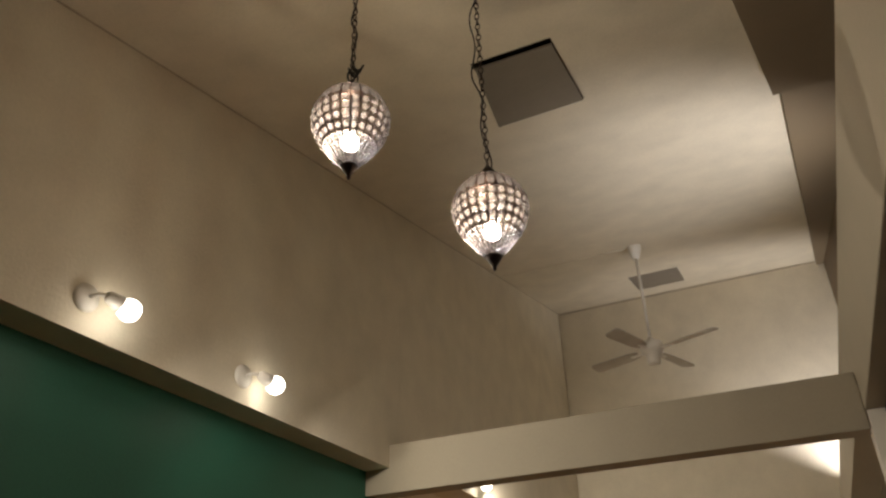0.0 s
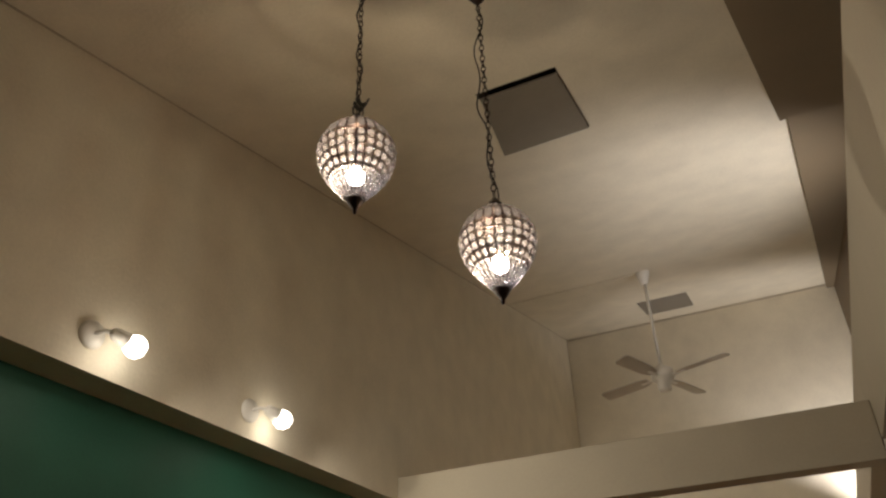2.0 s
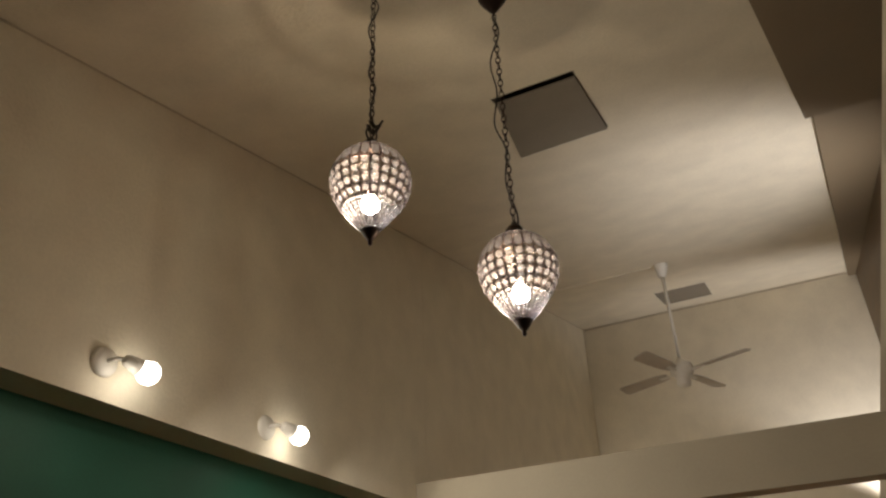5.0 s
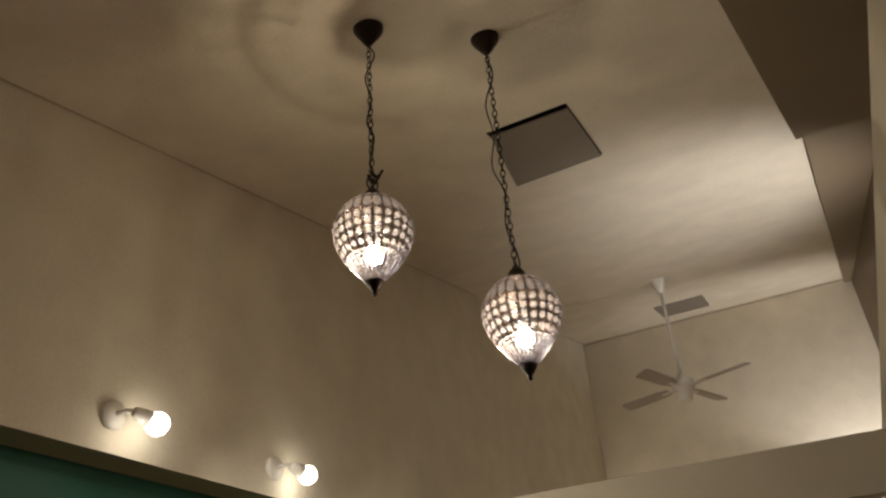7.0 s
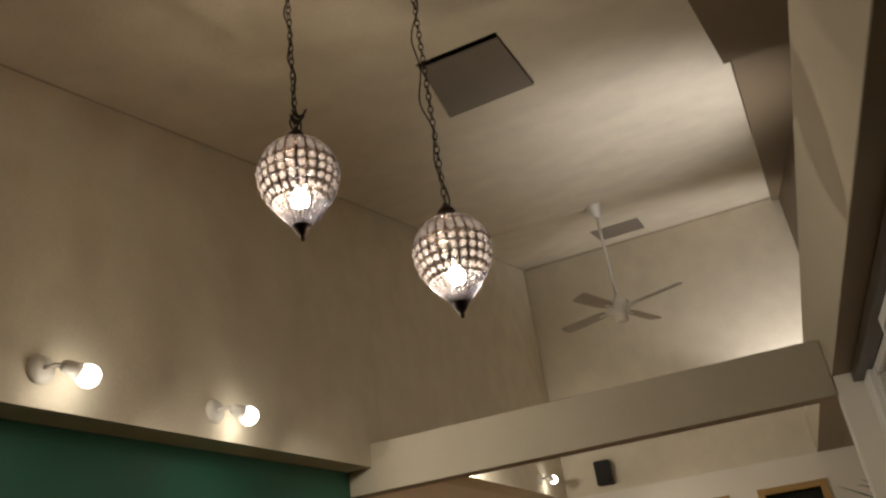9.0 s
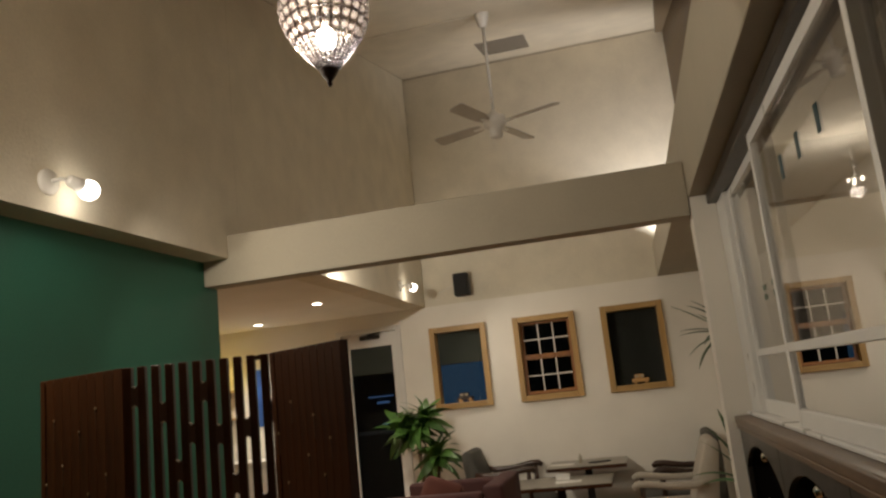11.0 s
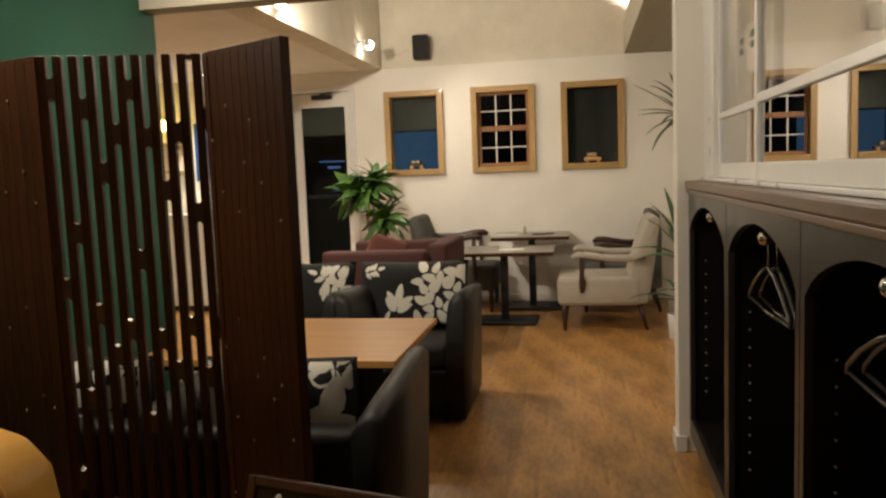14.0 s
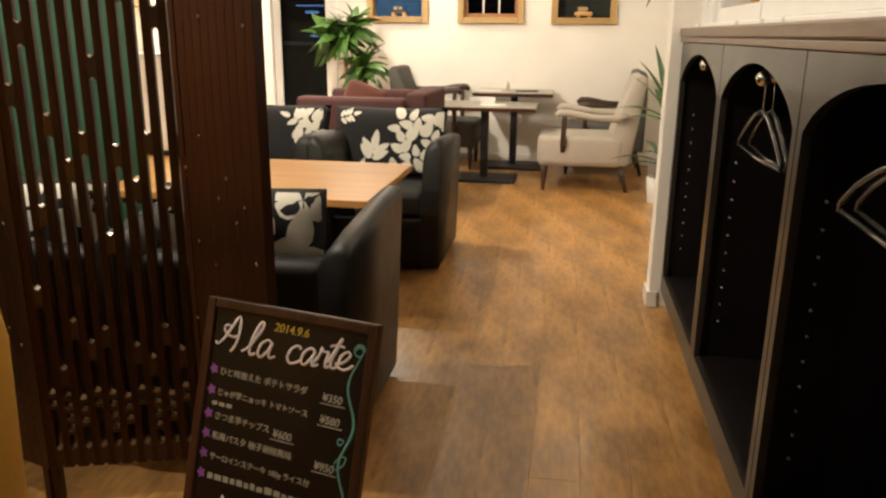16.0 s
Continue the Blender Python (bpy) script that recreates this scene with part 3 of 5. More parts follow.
for x0, x1, z0, z1 in ((-0.02, 0.14, 1.42, 1.47), (0.19, 0.42, 1.44, 1.52), (-0.28, -0.12, 1.50, 1.53), (0.05, 0.30, 1.60, 1.63), (0.24, 0.44, 1.24, 1.36), (-0.22, 0.10, 1.22, 1.25), (-0.40, -0.05, 1.585, 1.60), (0.33, 0.40, 1.56, 1.595)):
    part("glow_strip", box(x0, x1, 0.2, 0.24, z0, z1), STRIP, t)
part("strip_post", box(-0.5, 0.5, 0.241, 0.25, 1.16, 1.66), BLACK_PLASTIC, t)
for x, w, z0, z1 in ((-1.05, 0.242, 1.80, 2.12), (0.75, 0.242, 1.39, 2.12)):
    t = thing("roller_blind", (x, FAR + 0.10, z0), "beige roller blind half lowered" if x < 0 else "dark brown roller blind fully lowered behind the pane", "blind")
    part("cloth", box(-w, w, 0, 0.003, 0, z1 - z0), BLIND if x < 0 else DARK_BLIND, t)
    part("bottom_bar", box(-w, w, -0.004, 0.008, -0.012, 0.0, 0.002), BLACK_PLASTIC, t)

# the glazed door
WHITE_PAINT = material("white gloss paint", (0.74, 0.73, 0.70), 0.35, vary=0.04, bump=0.03)
t = thing("door_1", ((DOOR[0] + DOOR[1]) / 2, FAR, 0), "white framed glass door with an overhead closer", "door")
tagged(t, kind="structure")
dw = (DOOR[1] - DOOR[0]) / 2
for a in ((-dw, -dw + 0.05, 0, DOOR[2]), (dw - 0.05, dw, 0, DOOR[2]), (-dw + 0.05, dw - 0.05, DOOR[2] - 0.05, DOOR[2])):
    part("door_frame", box(a[0], a[1], -0.03, 0.13, a[2], a[3], 0.003), WHITE_PAINT, t)
lw = dw - 0.055
for a in ((-lw, -lw + 0.07, 0.01, DOOR[2] - 0.055), (lw - 0.07, lw, 0.01, DOOR[2] - 0.055), (-lw + 0.07, lw - 0.07, DOOR[2] - 0.20, DOOR[2] - 0.055), (-lw + 0.07, lw - 0.07, 0.01, 0.16)):
    part("door_rail", box(a[0], a[1], 0.02, 0.06, a[2], a[3], 0.003), WHITE_PAINT, t)
g = part("door_pane", box(-lw + 0.065, lw - 0.065, 0.038, 0.043, 0.155, DOOR[2] - 0.195), GLASS, t)
g.visible_shadow = False
part("door_blind", box(-lw + 0.075, lw - 0.075, 0.050, 0.053, 1.78, DOOR[2] - 0.20), BLIND, t, "lowered beige blind")
cl = part("door_closer", box(-0.10, 0.12, -0.03, 0.018, DOOR[2] - 0.12, DOOR[2] - 0.075, 0.006), BLACK_PLASTIC, t, "dark door closer")
part("closer_arm", tube([(0.0, -0.03, DOOR[2] - 0.07), (0.16, -0.09, DOOR[2] - 0.065), (0.05, -0.02, DOOR[2] - 0.055)], 0.007, 6), BLACK_PLASTIC, t)
part("door_handle", tube([(lw - 0.03, 0.02, 0.95), (lw - 0.03, -0.03, 0.97), (lw - 0.03, -0.03, 1.18), (lw - 0.03, 0.02, 1.20)], 0.008, 8), CHROME, t, "chrome pull handle", True)


def toy_car(x, colour, label):
    t = thing("toy_car", (x, FAR + 0.012, W_LO + 0.004), label, "toy car", "toy cars on the sills")
    part("body", box(-0.085, 0.085, -0.03, 0.03, 0.018, 0.055, 0.010, 2), colour, t, "", True)
    part("cabin", box(-0.055, 0.04, -0.026, 0.026, 0.054, 0.098, 0.010, 2), colour, t, "", True)
    for k in (-0.033, 0.016):
        part("car_window", box(k - 0.014, k + 0.018, -0.0275, -0.0262, 0.064, 0.088, 0.0), material("pale car window", (0.38, 0.33, 0.22), 0.5), t)
    for wx in (-0.05, 0.055):
        for wy in (-0.031, 0.031):
            o = part("wheel", turned([(0.016, -0.006), (0.019, -0.003), (0.019, 0.003), (0.016, 0.006)], 14), TOY_WOOD, t, "", True)
            o.matrix_basis = pose(wx, wy, 0.019, 90, 0, 0)


toy_car(-1.04, wood("brown toy wood", (0.026, 0.011, 0.005), (0.015, 0.007, 0.003), 0.45, "X", 2.0), "dark brown wooden toy car on the window sill")
toy_car(0.745, TOY_WOOD, "pale wooden toy car on the window sill")

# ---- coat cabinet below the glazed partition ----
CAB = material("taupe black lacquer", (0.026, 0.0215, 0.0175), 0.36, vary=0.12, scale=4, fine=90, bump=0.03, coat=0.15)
# the insides are a much darker tone than the fronts
CAB_IN = material("near-black cabinet inside", (0.006, 0.004, 0.004), 0.4, vary=0.2)
COUNTER = wood("brown counter wood", (0.14, 0.085, 0.05), (0.08, 0.045, 0.026), 0.38, "Y", 1.2)
PIN = material("bright shelf pin", (0.8, 0.78, 0.74), 0.3, vary=0.05)
CX = 1.11
EDGES = [4.555, 3.63, 2.745, 1.86, 0.975]
t = thing("coat_counter", (CX, 2.7, 1.205), "brown wooden counter top on the coat cabinets", "counter top")
part("board", box(-0.014, 0.42, -1.76, 1.865, 0.020, 0.056, 0.006), COUNTER, t)
part("lip", box(-0.010, 0.41, -1.755, 1.860, 0, 0.019, 0.003), COUNTER, t, "shadowed lower lip")


def arch_front(w, h):
    """A front board with one tall round-shouldered opening, seen along x; y across, z up."""
    m, z0, spring, top = 0.032, 0.085, 0.955, 1.075
    hole = [(m, z0)]
    for k in range(0, 17):
        u = k / 16
        y = m + (w - 2 * m) * u
        hole.append((y, spring + (top - spring) * (1 - abs(2 * u - 1) ** 1.9) ** 0.75))
    hole.append((w - m, z0))
    b = bmesh.new()
    n = len(hole)
    outer = [(0, 0.0)] + [(y if 0 < k < 16 else (0 if k == 0 else w), h) for k, (y, z) in enumerate(hole[1:-1])] + [(w, 0.0)]
    for x in (0.0, 0.020):
        b_in = [b.verts.new((x, y, z)) for y, z in hole]
        b_out = [b.verts.new((x, y, z)) for y, z in outer]
        for k in range(n):
            j = (k + 1) % n
            b.faces.new((b_in[k], b_in[j], b_out[j], b_out[k]))
    b.verts.ensure_lookup_table()
    v = list(b.verts)
    for ring in (range(0, n), range(n, 2 * n)):
        r = list(ring)
        for k in range(n):
            j = (k + 1) % n
            b.faces.new((v[r[k]], v[r[j]], v[r[j] + 2 * n], v[r[k] + 2 * n]))
    return b


for y1, y0 in zip(EDGES, EDGES[1:]):
    w = y1 - y0 - 0.006
    t = thing("coat_cabinet", (CX, y0 + 0.003, 0.0), "dark lacquered coat cabinet with an arched open front", "cabinet", "coat cabinets")
    part("front", arch_front(w, 1.115), CAB, t, at=(0, 0, 0.088))
    part("plinth", box(0.045, 0.38, 0, w, 0, 0.086, 0.002), CAB, t)
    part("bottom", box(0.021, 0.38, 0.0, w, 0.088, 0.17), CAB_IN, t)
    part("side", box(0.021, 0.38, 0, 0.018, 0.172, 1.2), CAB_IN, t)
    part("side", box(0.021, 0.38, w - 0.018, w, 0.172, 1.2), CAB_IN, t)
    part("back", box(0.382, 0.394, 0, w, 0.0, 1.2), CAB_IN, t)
    bm = bmesh.new()
    for yy in (0.0195, w - 0.0195):
        for xx in (0.07, 0.30):
            for k in range(11):
                d = turned([(0.0034, -0.003), (0.003, 0.004)], 8)
                join(bm, d, Matrix.Translation((xx, yy, 0.30 + 0.06 * k)) @ Matrix.Rotation(math.pi / 2, 4, "X"))
    tagged(part("shelf_pin", bm, PIN, t, "rows of small bright shelf pins"), kind="stuff")
    part("rail", tube([(0.03, w / 2, 1.125), (0.37, w / 2, 1.125)], 0.010, 10), CHROME, t, "chrome coat rail", True)
    ball = bmesh.new()
    bmesh.ops.create_uvsphere(ball, u_segments=16, v_segments=10, radius=0.021)
    part("rail_end", ball, CHROME, t, "chrome ball end", True, (0.026, w / 2, 1.125))

HANGER = material("glossy black hanger", (0.045, 0.043, 0.041), 0.2, vary=0.1, coat=0.6)


def coat_hanger(x, y, turn):
    t = thing("coat_hanger", (x, y, 1.113), "glossy grey coat hanger on the chrome rail", "coat hanger", "coat hangers", (0, 0, turn))
    part("hook", tube([(0.010 * math.cos(a), 0, 0.012 + 0.018 * math.sin(a)) for a in [math.radians(d) for d in range(200, -61, -20)]] + [(0, 0, -0.03), (0, 0, -0.07)], 0.0022, 6), CHROME, t, "bright wire hook", True)
    for s in (-1, 1):
        part("shoulder", tube([(0, 0, -0.07), (s * 0.07, 0, -0.088), (s * 0.16, 0, -0.130), (s * 0.225, 0, -0.172), (s * 0.235, 0, -0.192)], [0.005, 0.006, 0.007, 0.007, 0.006], 8), HANGER, t, "", True)
    part("bar", tube([(-0.23, 0, -0.190), (0, 0, -0.197), (0.23, 0, -0.190)], 0.005, 8), HANGER, t, "", True)


for y in (3.187, 2.3025):
    coat_hanger(1.143, y, 90)
    coat_hanger(1.166, y, 88)

# ---- glazed partition ----
ALU = material("white window profile", (0.80, 0.79, 0.76), 0.3, vary=0.03, bump=0.02)
GX = 1.185
part_track = structure("partition_track", box(GX - 0.045, GX + 0.06, 0.98, 4.574, HEAD_LOW - 0.05, HEAD_LOW - 0.002, 0.003), material("dark track", (0.05, 0.04, 0.03), 0.4), "dark sliding track under the side beam", "track")
structure("partition_sill", box(GX - 0.03, GX + 0.075, 0.98, 4.574, 1.262, 1.276, 0.003), ALU, "white bottom track of the glazed partition", "sill")
STICKER = material("green sticker", (0.04, 0.09, 0.045), 0.5)
STICKER_B = material("blue green sticker", (0.01, 0.05, 0.06), 0.5)


def sliding_pane(y0, y1, x, first):
    t = thing("sliding_window", (x, y0, 1.277), "white framed sliding glass panel with a crossbar", "sliding window", "glazed partition")
    w, h = y1 - y0, HEAD_LOW - 0.052 - 1.277
    for a in ((0, 0.032, 0, h), (w - 0.032, w, 0, h)):
        part("stile", box(-0.014, 0.014, a[0], a[1], a[2], a[3], 0.003), ALU, t)
    for z0, z1 in ((0, 0.055), (0.234, 0.262), (h - 0.04, h)):
        part("rail", box(-0.013, 0.013, 0.033, w - 0.033, z0, z1, 0.003), ALU, t)
    for z0, z1, glass in ((0.056, 0.233, BACKED_GLASS), (0.263, h - 0.041, PARTITION_GLASS)):
        g = part("pane", box(-0.002, 0.002, 0.034, w - 0.034, z0, z1), glass, t)
        g.visible_shadow = False
    bm = bmesh.new()
    if first:
        for yy, zz in ((0.53, 0.486), (0.53, 0.450), (0.34, 0.486), (0.34, 0.450), (0.18, 0.486), (0.18, 0.450)):
            box(-0.005, -0.003, yy - 0.022, yy + 0.022, zz - 0.011, zz + 0.011, 0.0008, 1, bm)
        part("sticker", bm, STICKER, t, "small green stickers on the glass")
    else:
        for yy in (0.36, 0.58, 0.80):
            box(-0.005, -0.003, yy - 0.017, yy + 0.017, 0.715, 0.785, 0.0008, 1, bm)
        part("sticker", bm, STICKER_B, t, "dark blue-green stickers on the glass")


sliding_pane(3.39, 4.33, GX + 0.03, True)
sliding_pane(2.30, 3.48, GX - 0.005, False)
sliding_pane(1.30, 2.38, GX + 0.03, False)
structure("partition_jamb", box(GX - 0.005, GX + 0.06, 4.332, 4.573, 1.277, HEAD_LOW - 0.052, 0.003), ALU, "white jamb beside the post", "jamb")

t = thing("ceiling_cluster_lamp", (1.789, 4.55, LOW), "small cluster lamp lit in the room beyond the partition", "ceiling lamp")
part("stem", tube([(0, 0, 0), (0, 0, -0.15)], 0.006, 8), CHROME, t, "", True)
part("hub", turned([(0.012, -0.175), (0.02, -0.168), (0.02, -0.154), (0.008, -0.148)], 12), CHROME, t, "", True)
for a in range(5):
    u, v = 0.032 * math.cos(a * 1.257 + 0.4), 0.032 * math.sin(a * 1.257 + 0.4)
    part("bulb", turned([(0.002, -0.008), (0.006, -0.004), (0.007, 0.0), (0.004, 0.006)], 10), BULB, t, "", True, (u, v, -0.168 - 0.012 * (a % 2)))

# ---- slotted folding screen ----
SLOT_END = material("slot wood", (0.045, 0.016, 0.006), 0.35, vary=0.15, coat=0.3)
# pale colour for the highlights that slot ends catch
SLOT_GLINT = material("painted slot glint", (0.30, 0.20, 0.12), 0.25, vary=0.15, coat=0.6)


def screen_panel(parent, a, b_, firsts, open_top, half=0.0108, closed=False):
    """One slotted leaf from a to b_ in plan."""
    L = math.hypot(b_[0] - a[0], b_[1] - a[1])
    turn = math.degrees(math.atan2(b_[1] - a[1], b_[0] - a[0]))
    leaf = part("leaf", box(0.0, 0.022, -0.014, 0.014, 0.10, 1.66, 0.003), DARK_WOOD, parent, "slotted dark-stained leaf", at=(a[0], a[1], 0), turn=(0, 0, turn))
    n = len(firsts)
    pitch = (L - 0.022) / (n + 0)
    if closed:
        half = pitch / 2 - 0.0004
    slat = mesh_of(box(-half, half, -0.014, 0.014, 0.10, 1.66, 0.001 if closed else 0.003), "slat", DARK_WOOD)
    for k in range(1, n + 1):
        o = new("slat", slat)
        o.parent = leaf
        o.location = (0.011 + pitch * k, 0, 0)
    g = pitch - 2 * half
    e = g / 2 + 0.002
    big = mesh_of(prism([(-e, -0.062), (-g / 4, -0.056), (0, -0.053), (g / 4, -0.056), (e, -0.062), (e, 0), (g / 4, -0.006), (0, -0.009), (-g / 4, -0.006), (-e, 0)], -0.0146, 0.0146), "bridge", SLOT_END)
    small = mesh_of(prism([(-e, -0.014), (e, -0.014), (e, 0), (0, -0.004), (-e, 0)], -0.0146, 0.0146), "bridge", SLOT_END)

    # upward bridge faces get the pale highlight colour
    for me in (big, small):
        me.materials.append(SLOT_GLINT)
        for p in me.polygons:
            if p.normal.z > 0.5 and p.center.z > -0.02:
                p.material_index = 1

    def bridge(me, x, z):
        o = new("bridge", me)
        o.parent = leaf
        o.location = (x, 0, z)

    for k, f in enumerate(firsts):
        x = 0.011 + pitch * (k + 0.5)
        z, step = 1.66 - f, [0.50, 0.43, 0.52, 0.47][k % 4]
        if not open_top[k]:
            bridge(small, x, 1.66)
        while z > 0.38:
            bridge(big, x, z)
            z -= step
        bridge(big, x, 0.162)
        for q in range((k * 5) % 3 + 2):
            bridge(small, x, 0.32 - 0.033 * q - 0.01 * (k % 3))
    if closed:
        # small proud chips added as painted glints where the slots end
        tip = mesh_of(box(-0.004, 0.004, -0.0175, -0.0135, -0.004, 0.004, 0.0015, 1), "slot_glint", SLOT_GLINT)
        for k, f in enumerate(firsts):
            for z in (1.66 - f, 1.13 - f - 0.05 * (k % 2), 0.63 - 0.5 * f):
                o = new("slot_glint", tip)
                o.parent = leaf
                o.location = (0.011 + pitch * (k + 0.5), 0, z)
    for x in (0.011, L - 0.011):
        part("foot", box(x - 0.011, x + 0.011, -0.014, 0.014, 0, 0.0995), DARK_WOOD, leaf)


SCREEN = thing("folding_screen", (0, 0, 0), "dark-stained three-leaf folding screen with long slots", "folding screen")
J = [(-1.03, 2.80), (-0.676, 2.69), (-0.293, 2.81), (-0.020, 2.660)]
screen_panel(SCREEN, J[0], J[1], [0.30, 0.12, 0.25, 0.40, 0.16, 0.33, 0.10, 0.28, 0.36], [0] * 9, 0.0178, True)
screen_panel(SCREEN, J[1], (J[2][0] - 0.008, J[2][1]), [0.05, 0.41, 0.10, 0.26, 0.165, 0.055, 0.175, 0.31, 0.165, 0.37], [1, 1, 1, 1, 1, 1, 1, 1, 1, 0])
screen_panel(SCREEN, (J[2][0] + 0.008, J[2][1] - 0.004), J[3], [0.22, 0.35, 0.14, 0.40, 0.28, 0.18, 0.33, 0.24, 0.42], [0] * 9, 0.0170, True)
for z in (0.35, 0.95, 1.5):
    part("hinge", box(-0.01, 0.01, -0.003, 0.003, z - 0.03, z + 0.03), IRON, SCREEN, "", at=(J[2][0] - 0.004, J[2][1] + 0.016, 0))

# ---- black tub chairs with leaf-print cushions ----
BLACK_LEATHER = material("black leather", (0.0045, 0.0042, 0.004), 0.55, vary=0.25, scale=9, fine=220, bump=0.1)
GREY_LEATHER = material("worn charcoal leather", (0.012, 0.0115, 0.010), 0.5, vary=0.2, scale=9, fine=200, bump=0.1)
CLOTH_BLACK = material("black cotton", (0.012, 0.012, 0.013), 0.9, vary=0.2, fine=300, bump=0.1)
CLOTH_WHITE = material("cream printed leaf", (0.72, 0.69, 0.60), 0.9, vary=0.06, fine=300, bump=0.1)


def tub_chair(x, y, turn, label):
    """Seat faces +y before the turn; origin at the middle of the floor plan."""
    t = thing("tub_chair", (x, y, 0), label, "armchair", "black tub chairs", (0, 0, turn))
    part("base", box(-0.27, 0.27, -0.25, 0.30, 0.03, 0.30, 0.02), BLACK_LEATHER, t, "", True)
    part("seat", box(-0.255, 0.255, -0.20, 0.325, 0.30, 0.43, 0.035, 3), BLACK_LEATHER, t, "black leather seat pad", True)
    for s in (-1, 1):
        prof = [(0.32, 0.0), (0.335, 0.40), (0.34, 0.665), (0.33, 0.70), (0.295, 0.715), (0.10, 0.705), (-0.16, 0.685), (-0.31, 0.665), (-0.34, 0.64), (-0.335, 0.0)]
        b = bmesh.new()
        rings = []
        for dx, k in ((0.236, 0.86), (0.246, 0.93), (0.268, 0.975), (0.298, 1.0), (0.326, 1.0), (0.338, 0.98)):
            rings.append([b.verts.new((s * (dx + 0.045 * max(0, z - 0.2)), yy, z * k if z > 0.3 else z + 0.03)) for yy, z in prof])
        for p, q in zip(rings, rings[1:]):
            for i in range(len(prof)):
                j = (i + 1) % len(prof)
                b.faces.new((p[i], p[j], q[j], q[i]))
        b.faces.new(rings[0]), b.faces.new(rings[-1][::-1])
        part("arm", b, GREY_LEATHER, t, "charcoal leather side", True)
    part("backrest", box(-0.285, 0.285, -0.345, -0.22, 0.03, 0.61, 0.04, 3), BLACK_LEATHER, t, "", True)
    for sx in (-0.22, 0.22):
        for sy in (-0.22, 0.24):
            part("foot", turned([(0.018, 0), (0.022, 0.032)], 10), BLACK_PLASTIC, t, at=(sx, sy, 0))
    return t


SPRAYS = ((0.09, 0.09, 100, 5, 0.105, 0.030), (0.29, 0.34, 165, 7, 0.050, 0.026), (-0.27, 0.37, 215, 7, 0.055, 0.03), (0.16, 0.04, 120, 1, 0.06, 0.05))
DENSE = ((-0.20, 0.30, 20, 5, 0.07, 0.05),)


def cushion(x, y, z, turn, lean, w, h, seed, label, sprays=SPRAYS, thick=(-0.30, -0.03, 0.092, 0.66)):
    t = thing("leaf_cushion", (x, y, z), label, "cushion", "leaf-print cushions", (0, 0, turn))
    depth = 0.075

    def bulge(u, v):
        return depth * (max(0.0, (1 - u ** 4)) * max(0.0, (1 - v ** 4))) ** 0.5

    b = bmesh.new()
    N = 14
    grid = {}
    for side in (1, -1):
        for i in range(N + 1):
            for j in range(N + 1):
                u, v = 2 * i / N - 1, 2 * j / N - 1
                edge = i in (0, N) or j in (0, N)
                if edge and side == -1:
                    grid[side, i, j] = grid[1, i, j]
                    continue
                grid[side, i, j] = b.verts.new((u * w / 2 * (1 - 0.05 * (1 - abs(v)) * abs(u)), side * bulge(u, v), h / 2 + v * h / 2 * (1 - 0.05 * (1 - abs(u)) * abs(v))))
        for i in range(N):
            for j in range(N):
                b.faces.new((grid[side, i, j], grid[side, i + 1, j], grid[side, i + 1, j + 1], grid[side, i, j + 1]))
    body = part("cover", b, CLOTH_BLACK, t, "black cotton cover", True)
    body.matrix_basis = pose(0, 0, 0, lean, 0, 0)
    rng = random.Random(seed)

    def leaf(b, cx, cz, ang, ln, wd, side=1):
        ring = []
        for k in range(12):
            s = 2 * math.pi * k / 12
            lx, lz = ln / 2 * math.cos(s), wd / 2 * math.sin(s) * (1 - 0.35 * math.cos(s))
            px, pz = cx + lx * math.cos(ang) - lz * math.sin(ang), cz + lx * math.sin(ang) + lz * math.cos(ang)
            u, v = max(-0.97, min(0.97, 2 * px / w)), max(-0.97, min(0.97, 2 * pz / h - 1))
            ring.append(b.verts.new((u * w / 2 * 0.98, side * (bulge(u, v) + 0.0015), h / 2 + v * h / 2 * 0.98)))
        u, v = max(-0.97, min(0.97, 2 * cx / w)), max(-0.97, min(0.97, 2 * cz / h - 1))
        mid = b.verts.new((u * w / 2 * 0.98, side * (bulge(u, v) + 0.003), h / 2 + v * h / 2 * 0.98))
        for k in range(12):
            b.faces.new((ring[k], ring[(k + 1) % 12], mid))

    def printed(leaves):
        for one in leaves:
            b = bmesh.new()
            leaf(b, *one, 1 if turn else -1)
            pr = part("printed_leaf", b, CLOTH_WHITE, t, "", True)
            pr.matrix_basis = pose(0, 0, 0, lean, 0, 0)

    # stems with paired leaves
    for sx, sz, a0, count, size, gap in sprays:
        a = math.radians(a0)
        leaves = []
        for k in range(count):
            d = gap * (k // 2)
            ang = a + (0.0 if k == count - 1 and count % 2 else (1 if k % 2 else -1) * rng.uniform(0.75, 1.05))
            px, pz = sx * w / 0.66 + d * math.cos(a), sz * h / 0.42 + d * math.sin(a)
            leaves.append((px + 0.56 * size * math.cos(ang), pz + 0.56 * size * math.sin(ang), ang, size * rng.uniform(0.85, 1.1), size * rng.uniform(0.40, 0.50)))
        printed(leaves)
    # broad leaves crowding one end
    x0, x1, size, fill = thick
    placed = []
    for k in range(900):
        cx, cz = rng.uniform(x0, x1), rng.uniform(0.05, 0.95) * h
        ln = size * rng.uniform(0.75, 1.1)
        if all(math.hypot(cx - p[0], cz - p[1]) > fill * (ln + p[3]) / 2 for p in placed):
            placed.append((cx, cz, math.radians(rng.choice((60, 95, 130, 20)) + rng.uniform(-18, 18)), ln, ln * rng.uniform(0.55, 0.68)))
    printed(placed)
    return t


